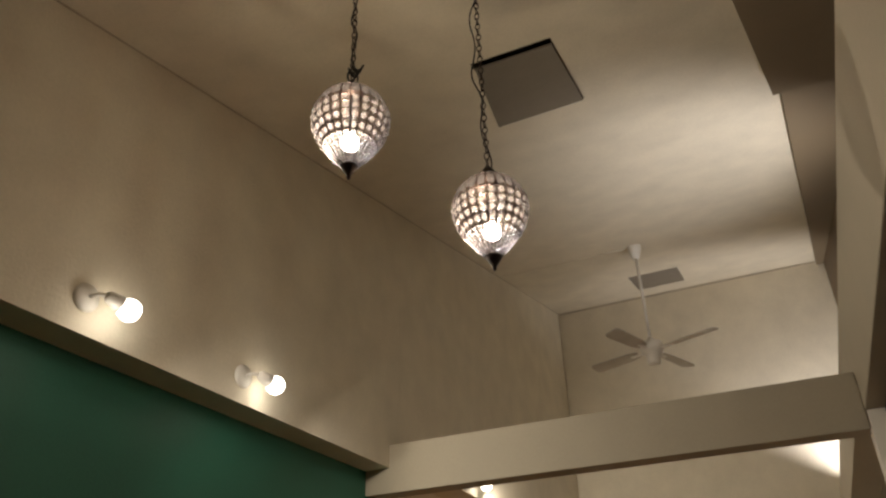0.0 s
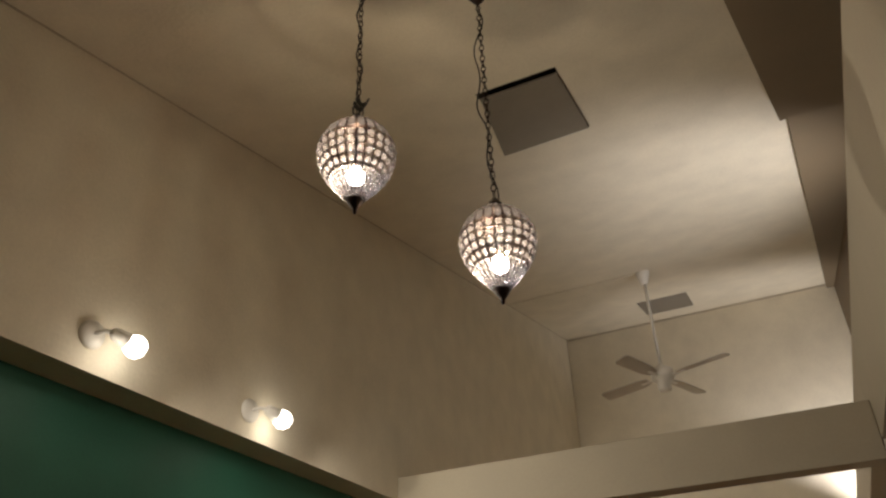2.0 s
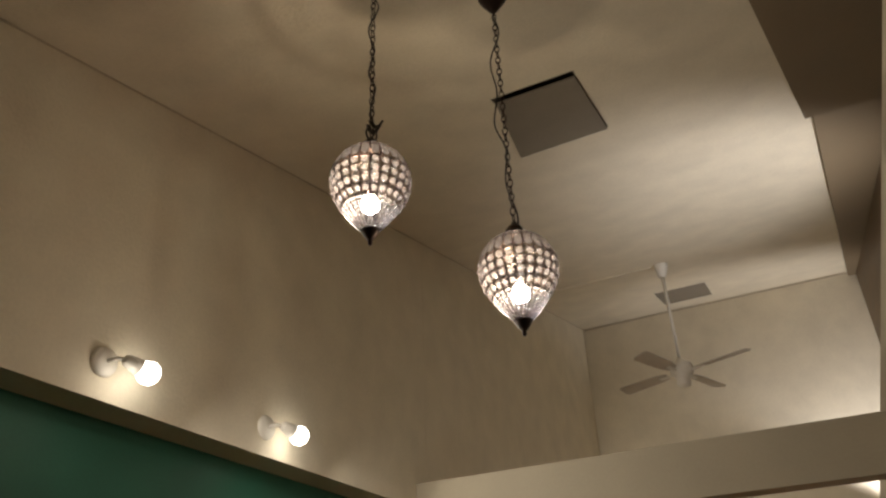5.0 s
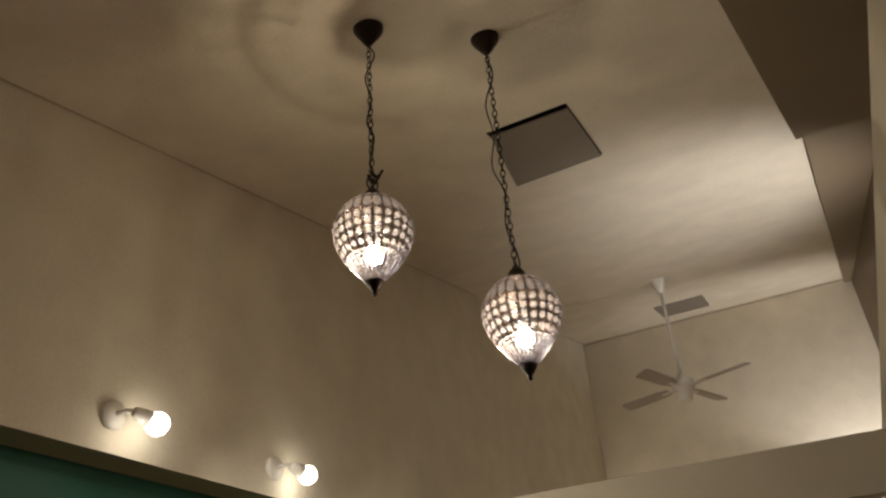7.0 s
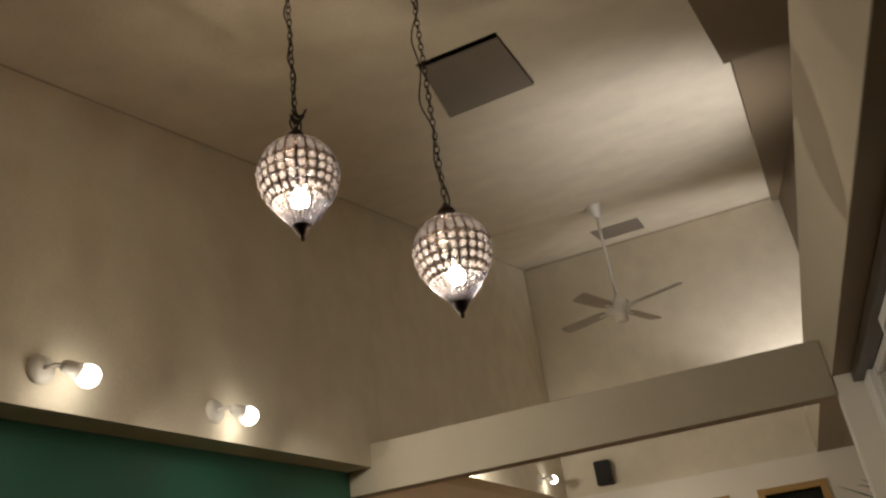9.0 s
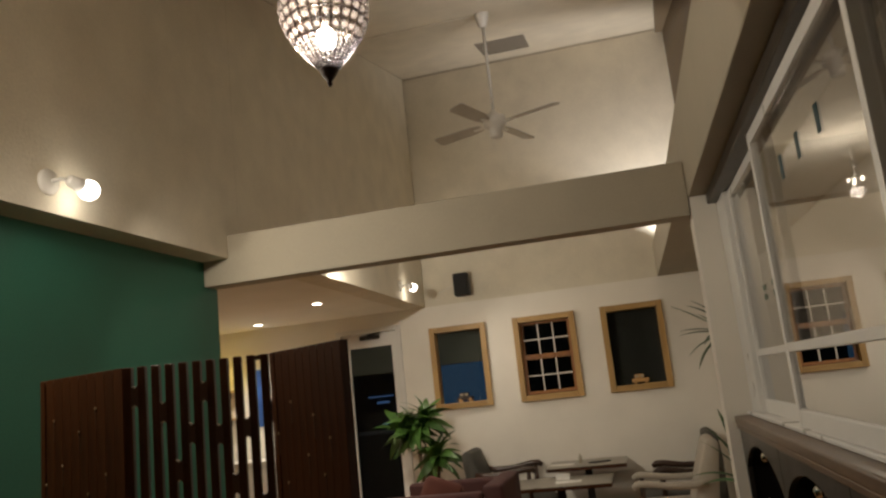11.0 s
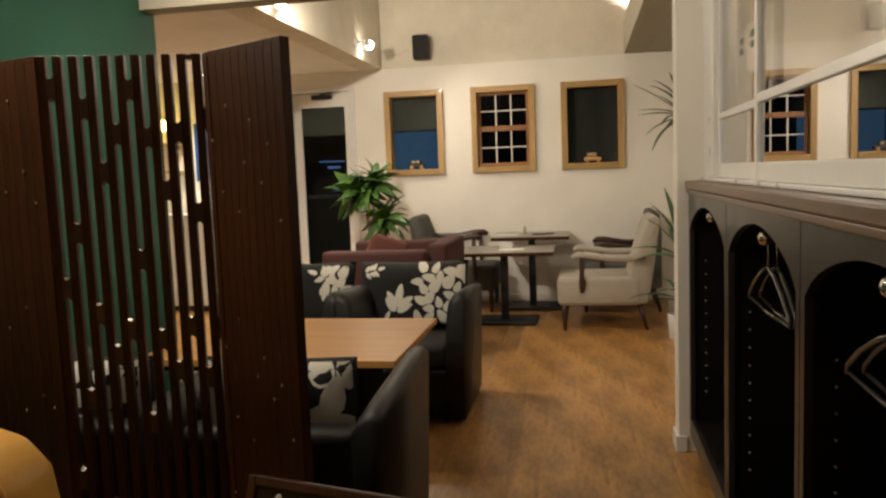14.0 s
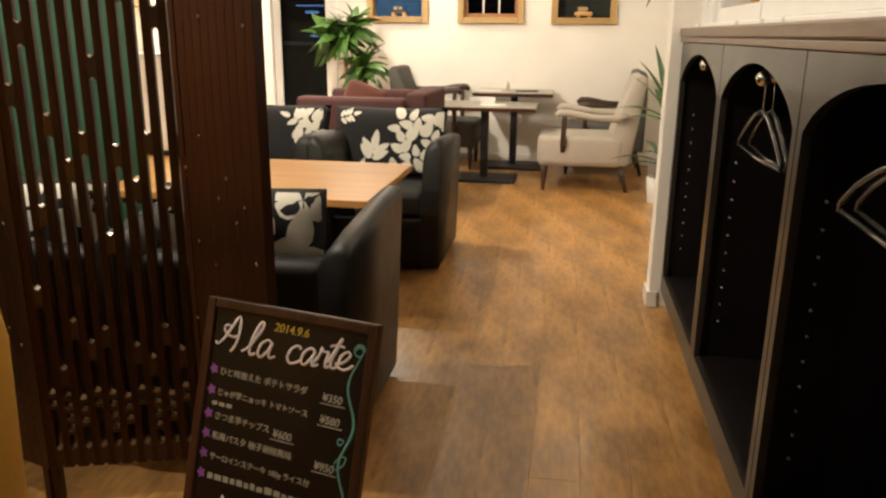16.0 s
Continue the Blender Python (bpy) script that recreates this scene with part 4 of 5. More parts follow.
tub_chair(-0.285, 3.34, 0, "black and charcoal leather tub chair pushed to the wooden table")
tub_chair(-0.33, 5.20, 180, "black leather tub chair holding a leaf-print cushion")
tub_chair(-1.03, 5.20, 180, "black leather tub chair beside its twin at the table")
cushion(-0.36, 5.33, 0.432, 180, 14, 0.66, 0.40, 3, "large black cushion with cream leaf print, leaning in a tub chair")
cushion(-1.03, 5.33, 0.432, 180, 14, 0.62, 0.40, 5, "black cushion with cream leaf print in the other tub chair", DENSE, (-0.28, -0.14, 0.095, 0.68))
cushion(-0.30, 3.20, 0.432, 0, 5, 0.52, 0.36, 8, "black cushion with cream leaf print against a chair back", DENSE, (-0.24, 0.24, 0.135, 0.64))
tub_chair(-0.98, 3.34, 0, "black leather tub chair half hidden behind the folding screen")
cushion(-0.98, 3.20, 0.432, 0, 5, 0.52, 0.36, 9, "black cushion with cream leaf print behind the folding screen", DENSE, (-0.24, 0.24, 0.135, 0.64))

# ---- tables ----
TABLE_WOOD = wood("honey table wood", (0.43, 0.215, 0.062), (0.30, 0.145, 0.04), 0.48, "X", 0.4)
TABLE_GREY = material("grey laminate top", (0.24, 0.22, 0.18), 0.3, vary=0.1, scale=5, fine=90, bump=0.02)
t = thing("dining_table", (-0.62, 4.21, 0), "honey-coloured wooden table between the tub chairs", "table")
part("tabletop", box(-0.57, 0.54, -0.43, 0.44, 0.592, 0.622, 0.004), TABLE_WOOD, t)
part("apron", box(-0.50, 0.47, -0.36, 0.37, 0.555, 0.590, 0.003), BLACK_PLASTIC, t, "black steel under-frame")
part("column", box(-0.035, 0.035, -0.035, 0.035, 0.022, 0.554, 0.004), BLACK_PLASTIC, t)
part("base_plate", box(-0.27, 0.27, -0.22, 0.22, 0.0, 0.020, 0.004), BLACK_PLASTIC, t)
t = thing("menu_card", (-0.80, 4.20, 0.622), "red and white printed menu lying on the wooden table", "menu")
part("sheet", box(-0.10, 0.10, -0.14, 0.14, 0.0, 0.006, 0.001), material("printed menu", (0.45, 0.11, 0.06), 0.5, vary=0.5, scale=14, dark=(0.6, 0.5, 0.4)), t)


def pedestal_table(x0, x1, y0, y1, z, label):
    cx, cy = (x0 + x1) / 2, (y0 + y1) / 2
    t = thing("pedestal_table", (cx, cy, 0), label, "table", "pedestal tables")
    w, d = (x1 - x0) / 2, (y1 - y0) / 2
    part("tabletop", box(-w, w, -d, d, z - 0.006, z, 0.002), TABLE_GREY, t, "greyish laminate surface")
    part("edge_band", box(-w + 0.001, w - 0.001, -d + 0.001, d - 0.001, z - 0.034, z - 0.0065, 0.003), DARK_WOOD, t, "dark wooden edge")
    part("column", box(-0.032, 0.032, -0.032, 0.032, 0.028, z - 0.035, 0.004), BLACK_PLASTIC, t)
    part("base_plate", box(-0.28, 0.28, -0.2, 0.2, 0.0, 0.026, 0.006), BLACK_PLASTIC, t, "black steel base plate")


pedestal_table(-0.50, 0.39, 7.36, 8.0, 0.65, "grey-topped pedestal table on a black steel base")
pedestal_table(-0.22, 0.51, 8.10, 8.70, 0.715, "grey-topped pedestal table against the wall")
PAPER = material("white paper", (0.8, 0.79, 0.75), 0.7, vary=0.03)
for x, y, z, w, d, r in ((0.02, 7.62, 0.65, 0.11, 0.08, 4), (-0.09, 8.36, 0.715, 0.11, 0.07, -6)):
    t = thing("paper_mat", (x, y, z), "white paper place mat on a pedestal table", "paper mat", "paper mats", (0, 0, r))
    part("sheet", box(-w, w, -d, d, 0.0, 0.002), PAPER, t)
t = thing("card_stand", (-0.04, 7.80, 0.65), "small white folded card on the table", "card")
part("sheet", slab([(-0.06, -0.02, 0.05), (0.06, -0.02, 0.05), (0.06, -0.017, 0.05), (-0.06, -0.017, 0.05)], 0.05), PAPER, t)
t = thing("sauce_bottle", (0.08, 8.42, 0.715), "small pale bottle on the wall table", "bottle")
part("body", turned([(0.014, 0), (0.016, 0.004), (0.016, 0.055), (0.007, 0.07), (0.007, 0.082), (0.002, 0.084)], 14), material("pale bottle", (0.5, 0.46, 0.36), 0.2), t, "", True)
t = thing("menu_folder", (0.26, 8.35, 0.715), "dark menu folder lying on the wall table", "menu", turn=(0, 0, 20))
part("cover", box(-0.10, 0.10, -0.035, 0.035, 0, 0.010, 0.002), BLACK_PLASTIC, t)

# ---- lounge chairs ----
GREY_CLOTH = material("light grey upholstery", (0.42, 0.38, 0.32), 0.85, vary=0.06, scale=8, fine=260, bump=0.15)
MOSS_CLOTH = material("dark grey upholstery", (0.06, 0.058, 0.048), 0.8, vary=0.1, scale=8, fine=260, bump=0.15)
SLATE_CLOTH = material("slate upholstery", (0.10, 0.095, 0.085), 0.85, vary=0.1, scale=8, fine=260, bump=0.15)


def lounge_chair(x, y, turn, seat_cloth, arm_mat, label, wd=0.60, arm_up=0.0, back_in=0.0):
    """Faces -x before the turn; origin below the front of the near side."""
    t = thing("lounge_chair", (x, y, 0), label, "armchair", "lounge chairs", (0, 0, turn))
    part("seat", box(0.0, 0.68, 0.02, wd - 0.02, 0.205, 0.45, 0.045, 3), seat_cloth, t, "", True)
    b = prism([(0.56, 0.22), (0.73, 0.22), (0.80, 0.70), (0.83, 0.90), (0.79, 0.935), (0.73, 0.92), (0.66, 0.72), (0.58, 0.46)], 0.03, wd - 0.03)
    for v in b.verts:
        v.co.x -= back_in * max(0, v.co.z - 0.4)
    bmesh.ops.bevel(b, geom=b.edges[:], offset=0.018, segments=2, profile=0.5, affect="EDGES")
    part("backrest", b, seat_cloth, t, "leaning padded back", True)
    for yy in (0.02, wd - 0.02):
        part("arm", tube([(x_, yy, z_ + arm_up) for x_, z_ in ((0.135, 0.605), (0.17, 0.63), (0.24, 0.63), (0.42, 0.60), (0.60, 0.595), (0.70, 0.61))], [0.022, 0.030, 0.030, 0.028, 0.030, 0.026], 10), arm_mat, t, "curved arm", True)
        part("arm_post", tube([(0.20, yy, 0.62 + arm_up), (0.205, yy, 0.56), (0.20, yy, 0.46), (0.205, yy, 0.40), (0.20, yy, 0.32)], [0.018, 0.024, 0.020, 0.030, 0.018], 10), WALNUT, t, "dark turned arm post", True)
        part("leg", turned([(0.013, 0), (0.018, 0.05), (0.026, 0.12), (0.020, 0.16), (0.028, 0.21)], 12), WALNUT, t, "dark turned front leg", True, (0.055, 0.06 if yy < 0.3 else wd - 0.06, 0))
        part("leg", tube([(0.72, 0.07 if yy < 0.3 else wd - 0.07, 0.002), (0.66, 0.07 if yy < 0.3 else wd - 0.07, 0.21)], [0.014, 0.024], 8), WALNUT, t, "dark raked back leg", True)
    return t


lounge_chair(0.42, 7.24, 0, GREY_CLOTH, GREY_CLOTH, "light grey upholstered armchair with dark turned wooden legs")
lounge_chair(0.60, 8.05, 0, SLATE_CLOTH, WALNUT, "slate grey armchair with dark wooden arms by the wall", 0.58, 0.0, 0.22)
lounge_chair(-0.18, 8.66, 180, MOSS_CLOTH, WALNUT, "dark grey armchair with slim wooden arms by the wall", 0.58, 0.10)

# ---- maroon sofa ----
MAROON = material("maroon upholstery", (0.055, 0.016, 0.014), 0.85, vary=0.14, scale=7, fine=240, bump=0.15)
t = thing("maroon_sofa", (-0.78, 6.62, 0), "maroon upholstered sofa with a loose cushion", "sofa")
part("seat", box(-0.33, 0.44, -0.28, 0.40, 0.05, 0.42, 0.03, 3), MAROON, t, "", True)
part("arm", box(-0.44, 0.33, -0.42, -0.285, 0.04, 0.80, 0.03, 3), MAROON, t, "broad straight arm", True)
part("backrest", box(0.31, 0.46, -0.28, 0.54, 0.04, 0.83, 0.03, 3), MAROON, t, "straight padded back", True)
part("arm", box(-0.44, 0.30, 0.405, 0.54, 0.04, 0.80, 0.03, 3), MAROON, t, "broad straight arm", True)
for sx in (-0.36, 0.38):
    for sy in (-0.35, 0.47):
        part("foot", turned([(0.02, 0), (0.025, 0.045)], 10), DARK_WOOD, t, at=(sx, sy, 0))
t = thing("maroon_cushion", (-0.95, 6.52, 0.44), "rust-maroon loose cushion leaning on the sofa arm", "cushion", turn=(-12, 22, 12))
part("cover", box(-0.15, 0.16, -0.06, 0.06, 0.0, 0.46, 0.055, 4), material("rust cushion", (0.085, 0.024, 0.015), 0.9, vary=0.1, fine=240, bump=0.15), t, "", True)

# ---- plants ----
LEAF = material("dracaena leaf", (0.058, 0.135, 0.024), 0.40, vary=0.4, scale=14, fine=80, bump=0.05, spread=0.3)
YUCCA = material("yucca leaf", (0.05, 0.105, 0.04), 0.45, vary=0.3, scale=10, fine=80, bump=0.05, spread=0.25)
BARK = material("plant cane", (0.18, 0.13, 0.08), 0.8, vary=0.25, scale=20)
POT = material("white planter", (0.6, 0.58, 0.53), 0.4, vary=0.06)
SOIL = material("soil", (0.03, 0.02, 0.014), 0.95, vary=0.3)


def leaf_mesh(name, ln, wd, droop, mat, fold=0.25):
    b = bmesh.new()
    rows = []
    for k in range(9):
        s = k / 8
        w = wd * (math.sin(math.pi * min(1, s * 0.92 + 0.08)) ** 0.7) * (1 - 0.25 * s) if s < 1 else 0.002
        x, z = ln * s * (1 - 0.18 * droop * s), -droop * ln * s ** 2 + 0.18 * ln * s
        rows.append([b.verts.new((x, yy * w, z + abs(yy) * w * fold)) for yy in (-1, 0, 1)])
    for p, q in zip(rows, rows[1:]):
        for i in range(2):
            b.faces.new((p[i], p[i + 1], q[i + 1], q[i]))
    return mesh_of(b, name, mat, True)


def crown(parent, leaves, n, centre, lo, hi, rng, spread=0.02, roll=15):
    for k in range(n):
        o = new("leaf", leaves[k % len(leaves)])
        o.parent = parent
        a = k * 137.5 + rng.uniform(-12, 12)
        e = lo + (hi - lo) * ((k + 0.5) / n) + rng.uniform(-6, 6)
        m = pose(centre[0], centre[1], centre[2] + spread * 4 * (k / n), 0, -e, a)
        o.matrix_basis = m @ Matrix.Rotation(radians(rng.uniform(-roll, roll)), 4, "X") @ Matrix.Scale(rng.uniform(0.8, 1.1), 4)


def pot(parent, r, h):
    part("planter", turned([(r * 0.75, 0), (r * 0.78, 0.01), (r, h), (r * 0.93, h), (r * 0.9, h - 0.03), (0.01, h - 0.03)], 24), POT, parent, "white round planter", True)
    part("soil", turned([(0.02, h - 0.028), (r * 0.88, h - 0.028), (0.01, h - 0.018)], 20), SOIL, parent)


rng = random.Random(4)
t = thing("dracaena", (-1.44, 8.25, 0), "leafy green dracaena in a white planter by the door", "potted plant")
pot(t, 0.15, 0.30)
part("cane", tube([(0, 0, 0.27), (0.01, 0.0, 0.7), (-0.02, 0.01, 1.22)], [0.026, 0.022, 0.016], 10), BARK, t, "bare woody cane", True)
part("cane", tube([(0.06, -0.02, 0.27), (0.14, -0.04, 0.55), (0.20, -0.05, 0.86)], [0.022, 0.018, 0.012], 10), BARK, t, "shorter woody cane", True)
lv = [leaf_mesh("leaf", 0.29, 0.050, 0.65, LEAF, 0.12), leaf_mesh("leaf", 0.26, 0.054, 1.0, LEAF, 0.10), leaf_mesh("leaf", 0.31, 0.048, 0.45, LEAF, 0.15)]
crown(t, lv, 36, (-0.06, 0.01, 1.12), -20, 60, rng, 0.03, 55)
crown(t, lv, 36, (0.08, 0.0, 1.20), -15, 75, rng, 0.02, 55)
crown(t, lv, 20, (-0.14, -0.02, 1.10), 0, 70, rng, 0.02, 55)
crown(t, lv, 34, (0.19, -0.05, 0.84), -25, 70, rng, 0.03, 55)
t = thing("yucca", (1.47, 8.0, 0), "tall spiky yucca in a white planter beside the partition", "potted plant")
pot(t, 0.11, 0.28)
part("cane", tube([(0, 0, 0.25), (0.03, 0.0, 1.0), (0.05, 0.0, 1.76)], [0.03, 0.026, 0.02], 10), BARK, t, "bare woody cane", True)
yv = [leaf_mesh("leaf", 0.50, 0.030, 0.25, YUCCA, 0.4), leaf_mesh("leaf", 0.45, 0.032, 0.40, YUCCA, 0.4), leaf_mesh("leaf", 0.52, 0.030, 0.10, YUCCA, 0.4)]
crown(t, yv, 30, (0.05, 0, 1.72), -30, 80, rng)
t = thing("yucca", (1.34, 6.98, 0), "low spiky yucca in a white planter beside the partition", "potted plant")
pot(t, 0.08, 0.20)
part("cane", tube([(0, 0, 0.17), (0.01, 0.0, 0.40), (0.03, 0.0, 0.58)], [0.024, 0.02, 0.016], 10), BARK, t, "bare woody cane", True)
crown(t, yv, 16, (0.04, 0, 0.60), 0, 75, rng)
crown(t, yv[1:2], 9, (0.03, 0, 0.26), -5, 35, rng)
t = thing("dracaena", (-1.62, 6.75, 0), "small leafy plant low beside the glazed door", "potted plant")
pot(t, 0.10, 0.34)
crown(t, [leaf_mesh("leaf", 0.24, 0.03, 0.5, LEAF)], 20, (0, 0, 0.36), 5, 75, rng)

# ---- menu board ----
BOARD_WOOD = wood("brown board frame", (0.065, 0.025, 0.011), (0.036, 0.014, 0.006), 0.4, "Y", 2.0)
CHALKBOARD = material("black chalk board", (0.010, 0.007, 0.006), 0.32, vary=0.4, scale=5, fine=60, bump=0.02)
CHALK = {"white": material("white chalk ink", (0.78, 0.70, 0.70), 0.8), "yellow": material("yellow chalk ink", (0.62, 0.42, 0.06), 0.8), "grey": material("pale chalk ink", (0.44, 0.41, 0.33), 0.8),
         "violet": material("violet chalk ink", (0.30, 0.10, 0.42), 0.8), "teal": material("teal chalk ink", (0.13, 0.36, 0.30), 0.8)}
BW, BL = 0.422, 0.70
tl, tr = Vector((-0.115, 2.545, 0.648)), Vector((0.295, 2.44, 0.648))
ex = (tr - tl).normalized()
front = Vector((ex.y, -ex.x, 0))
base = tl + front * 0.20
base.z = 0.0
t = thing("menu_board", tuple(base), "small standing chalk menu board in a brown wooden frame", "menu board")
face = new("board", mesh_of(box(0.018, BW - 0.018, 0.018, BL - 0.018, -0.008, 0.004), "board", CHALKBOARD))
face.parent = t
ey = (tl - base).normalized()
en = ex.cross(ey)
R = Matrix((ex, ey, en)).transposed().to_4x4()
face.matrix_basis = R
for a in ((0, 0.022, 0, BL), (BW - 0.022, BW, 0, BL), (0.022, BW - 0.022, BL - 0.022, BL), (0.022, BW - 0.022, 0, 0.022)):
    o = part("frame_rail", box(a[0], a[1], a[2], a[3], -0.012, 0.010, 0.003), BOARD_WOOD, t)
    o.matrix_basis = R
back_dir = -front
for s in (0.07, BW - 0.07):
    p0, p1 = ex * s + ey * (BL * 0.93) - en * 0.014, ex * s + back_dir * 0.15
    part("back_leg", tube([tuple(p0), (p1.x, p1.y, 0.012)], 0.011, 6), BOARD_WOOD, t)


def write(text, x, y, size, ink, turn=0.0, shear=0.0, bold=0.0, name="lettering"):
    cu = bpy.data.curves.new("lettering", "FONT")
    cu.body, cu.size, cu.shear, cu.offset, cu.extrude = text, size, shear, bold, 0.0005
    tmp = bpy.data.objects.new("tmp", cu)
    me = bpy.data.meshes.new_from_object(tmp)
    bpy.data.objects.remove(tmp)
    me.materials.clear()
    me.materials.append(CHALK[ink])
    o = new(name, me)
    o.parent = face
    o.matrix_basis = pose(x, y, 0.0048, 0, 0, turn)
    return o


# brush letters, each a few turning points in a box one unit high
SCRIPT = {
    "A": [[(0.0, 0.22), (0.10, 0.16), (0.24, 0.30), (0.42, 0.68), (0.56, 1.0), (0.66, 0.92), (0.72, 0.55), (0.70, 0.22), (0.58, 0.0)], [(0.70, 0.48), (0.52, 0.42), (0.28, 0.50), (0.18, 0.66), (0.30, 0.74), (0.44, 0.66)]],
    "l": [[(-0.06, 0.08), (0.14, 0.22), (0.40, 0.70), (0.46, 0.95), (0.36, 1.0), (0.24, 0.70), (0.18, 0.25), (0.26, 0.02), (0.42, 0.10)]],
    "a": [[(0.50, 0.42), (0.34, 0.52), (0.14, 0.36), (0.10, 0.10), (0.24, 0.0), (0.42, 0.22), (0.50, 0.46), (0.46, 0.16), (0.54, 0.02), (0.70, 0.10)]],
    "c": [[(0.46, 0.44), (0.36, 0.54), (0.16, 0.44), (0.07, 0.18), (0.18, 0.0), (0.40, 0.04), (0.58, 0.16)]],
    "r": [[(0.0, 0.06), (0.16, 0.30), (0.18, 0.56), (0.26, 0.46), (0.44, 0.46), (0.42, 0.20), (0.46, 0.02), (0.62, 0.10)]],
    "t": [[(0.0, 0.08), (0.18, 0.40), (0.34, 0.92), (0.24, 0.50), (0.18, 0.16), (0.28, 0.0), (0.48, 0.12)], [(0.02, 0.62), (0.24, 0.68), (0.50, 0.66)]],
    "e": [[(0.0, 0.12), (0.24, 0.20), (0.42, 0.42), (0.32, 0.54), (0.14, 0.38), (0.12, 0.10), (0.28, 0.0), (0.46, 0.06), (0.60, 0.18)]],
    "d": [[(0.48, 0.42), (0.32, 0.52), (0.12, 0.34), (0.10, 0.08), (0.26, 0.0), (0.44, 0.26), (0.60, 0.95), (0.50, 0.40), (0.48, 0.06), (0.66, 0.08)]],
    "o": [[(0.36, 0.50), (0.16, 0.42), (0.08, 0.16), (0.22, 0.0), (0.42, 0.14), (0.42, 0.40), (0.30, 0.50), (0.40, 0.42), (0.60, 0.44)]],
}


def smooth_line(points, steps=5):
    """A line through all the points, rounded between them."""
    p = [points[0], *points, points[-1]]
    out = []
    for k in range(1, len(p) - 2):
        for q in range(steps):
            u = q / steps
            out.append(tuple(0.5 * (2 * p[k][i] + (p[k + 1][i] - p[k - 1][i]) * u + (2 * p[k - 1][i] - 5 * p[k][i] + 4 * p[k + 1][i] - p[k + 2][i]) * u ** 2
                                    + (3 * p[k][i] - p[k - 1][i] - 3 * p[k + 1][i] + p[k + 2][i]) * u ** 3) for i in (0, 1)))
    return out + [points[-1]]


def brush(text, x, y, size, rise, ink, width, advance):
    """Joined handwriting: flat brush strokes, thicker where the brush comes down."""
    for letter in text:
        bm = bmesh.new()
        for stroke in SCRIPT[letter]:
            line = smooth_line(stroke)
            pts = [(x + size * (u + 0.18 * v), y + size * v, 0.0) for u, v in line]
            rad = [width * (0.75 + 0.35 * min(1, abs(line[min(k + 1, len(line) - 1)][1] - line[max(k - 1, 0)][1]) * 5)) for k in range(len(line))]
            tube(pts, rad, 6, bm)
        for v in bm.verts:
            v.co.z = 0.0049 + v.co.z * 0.12
        part("brush_letter", bm, CHALK[ink], face, "white brush lettering", True)
        step = size * advance.get(letter, 0.54)
        x, y = x + step, y + step * rise


STEP = {"A": 0.98, "l": 0.40, "a": 0.56, "r": 0.50, "t": 0.40, "c": 0.50, "d": 0.58, "o": 0.48}
brush("A", 0.028, 0.588, 0.076, 0.0, "white", 0.0039, STEP)
brush("la", 0.104, 0.588, 0.074, 0.05, "white", 0.0039, STEP)
brush("carte", 0.210, 0.590, 0.070, 0.06, "white", 0.0039, {**STEP, "c": 0.46, "a": 0.50, "r": 0.42, "t": 0.32})
write("2014.9.6", 0.176, 0.650, 0.025, "yellow", -1, 0.15, 0.0003)
rng = random.Random(11)
DISHES = [(0.537, "ひと味加えた ポテトサラダ", 0.0182, "¥350", 0.312), (0.492, "じゃが芋ニョッキ トマトソース", 0.0162, "¥580", 0.312), (0.440, "さつま芋チップス", 0.0180, "¥600", 0.205),
          (0.397, "和風パスタ 柚子胡椒風味", 0.0182, "¥950", 0.312), (0.353, "サーロインステーキ 180g ライス付", 0.0165, "", 0.33), (0.310, "", 0.0, "", 0.33)]


def unread(x, y, stop, high):
    """Marks of unreadable writing, as plain bars."""
    bm = bmesh.new()
    while x < stop:
        wide = rng.uniform(0.010, 0.018)
        box(x, x + wide, y, y + high * rng.uniform(0.7, 1.0), 0.0045, 0.0050, bm=bm)
        x += wide + 0.005
    part("chalk_line", bm, CHALK["grey"], face)


for yy, dish, size, price, px in DISHES:
    tips = [(0.036 + (0.0125 if k % 2 else 0.007) * math.cos(math.pi * k / 5), yy + 0.008 + (0.0125 if k % 2 else 0.007) * math.sin(math.pi * k / 5)) for k in range(10)]
    bm = bmesh.new()
    ring = [bm.verts.new((u, v, 0.0050)) for u, v in tips]
    low = [bm.verts.new((u, v, 0.0042)) for u, v in tips]
    bm.faces.new(ring)
    for k in range(10):
        bm.faces.new((ring[k], low[k], low[(k + 1) % 10], ring[(k + 1) % 10]))
    part("star_mark", bm, CHALK["violet"], face, "violet chalk star")
    if dish:
        write(dish, 0.052, yy, size, "grey", -1, 0.0, 0.0002)
    else:
        unread(0.054, yy, 0.30, 0.014)
    if price:
        write(price, px, yy - 0.009, 0.0225, "grey", -1, 0.1, 0.0003)
        part("underline", box(px - 0.004, px + 0.054, yy - 0.0155, yy - 0.0135, 0.0045, 0.0052), CHALK["grey"], face)
unread(0.042, 0.468, 0.085, 0.009)
bm = bmesh.new()
vine = [(0.380 + 0.012 * math.sin(u * 13 + 0.6), 0.30 + 0.335 * u, 0.0) for u in [k / 40 for k in range(41)]]
tube(vine, [0.0034 - 0.0012 * abs(k / 20 - 1) for k in range(41)], 6, bm)
for cx, cy, r, turns in ((0.384, 0.640, 0.014, 1.5), (0.372, 0.300, 0.012, 1.0), (0.366, 0.452, 0.008, 1.0)):
    tube([(cx + r * (1 - 0.5 * k / 20) * math.cos(2 * math.pi * turns * k / 20), cy + r * (1 - 0.5 * k / 20) * math.sin(2 * math.pi * turns * k / 20), 0.0) for k in range(21)], 0.0022, 5, bm)
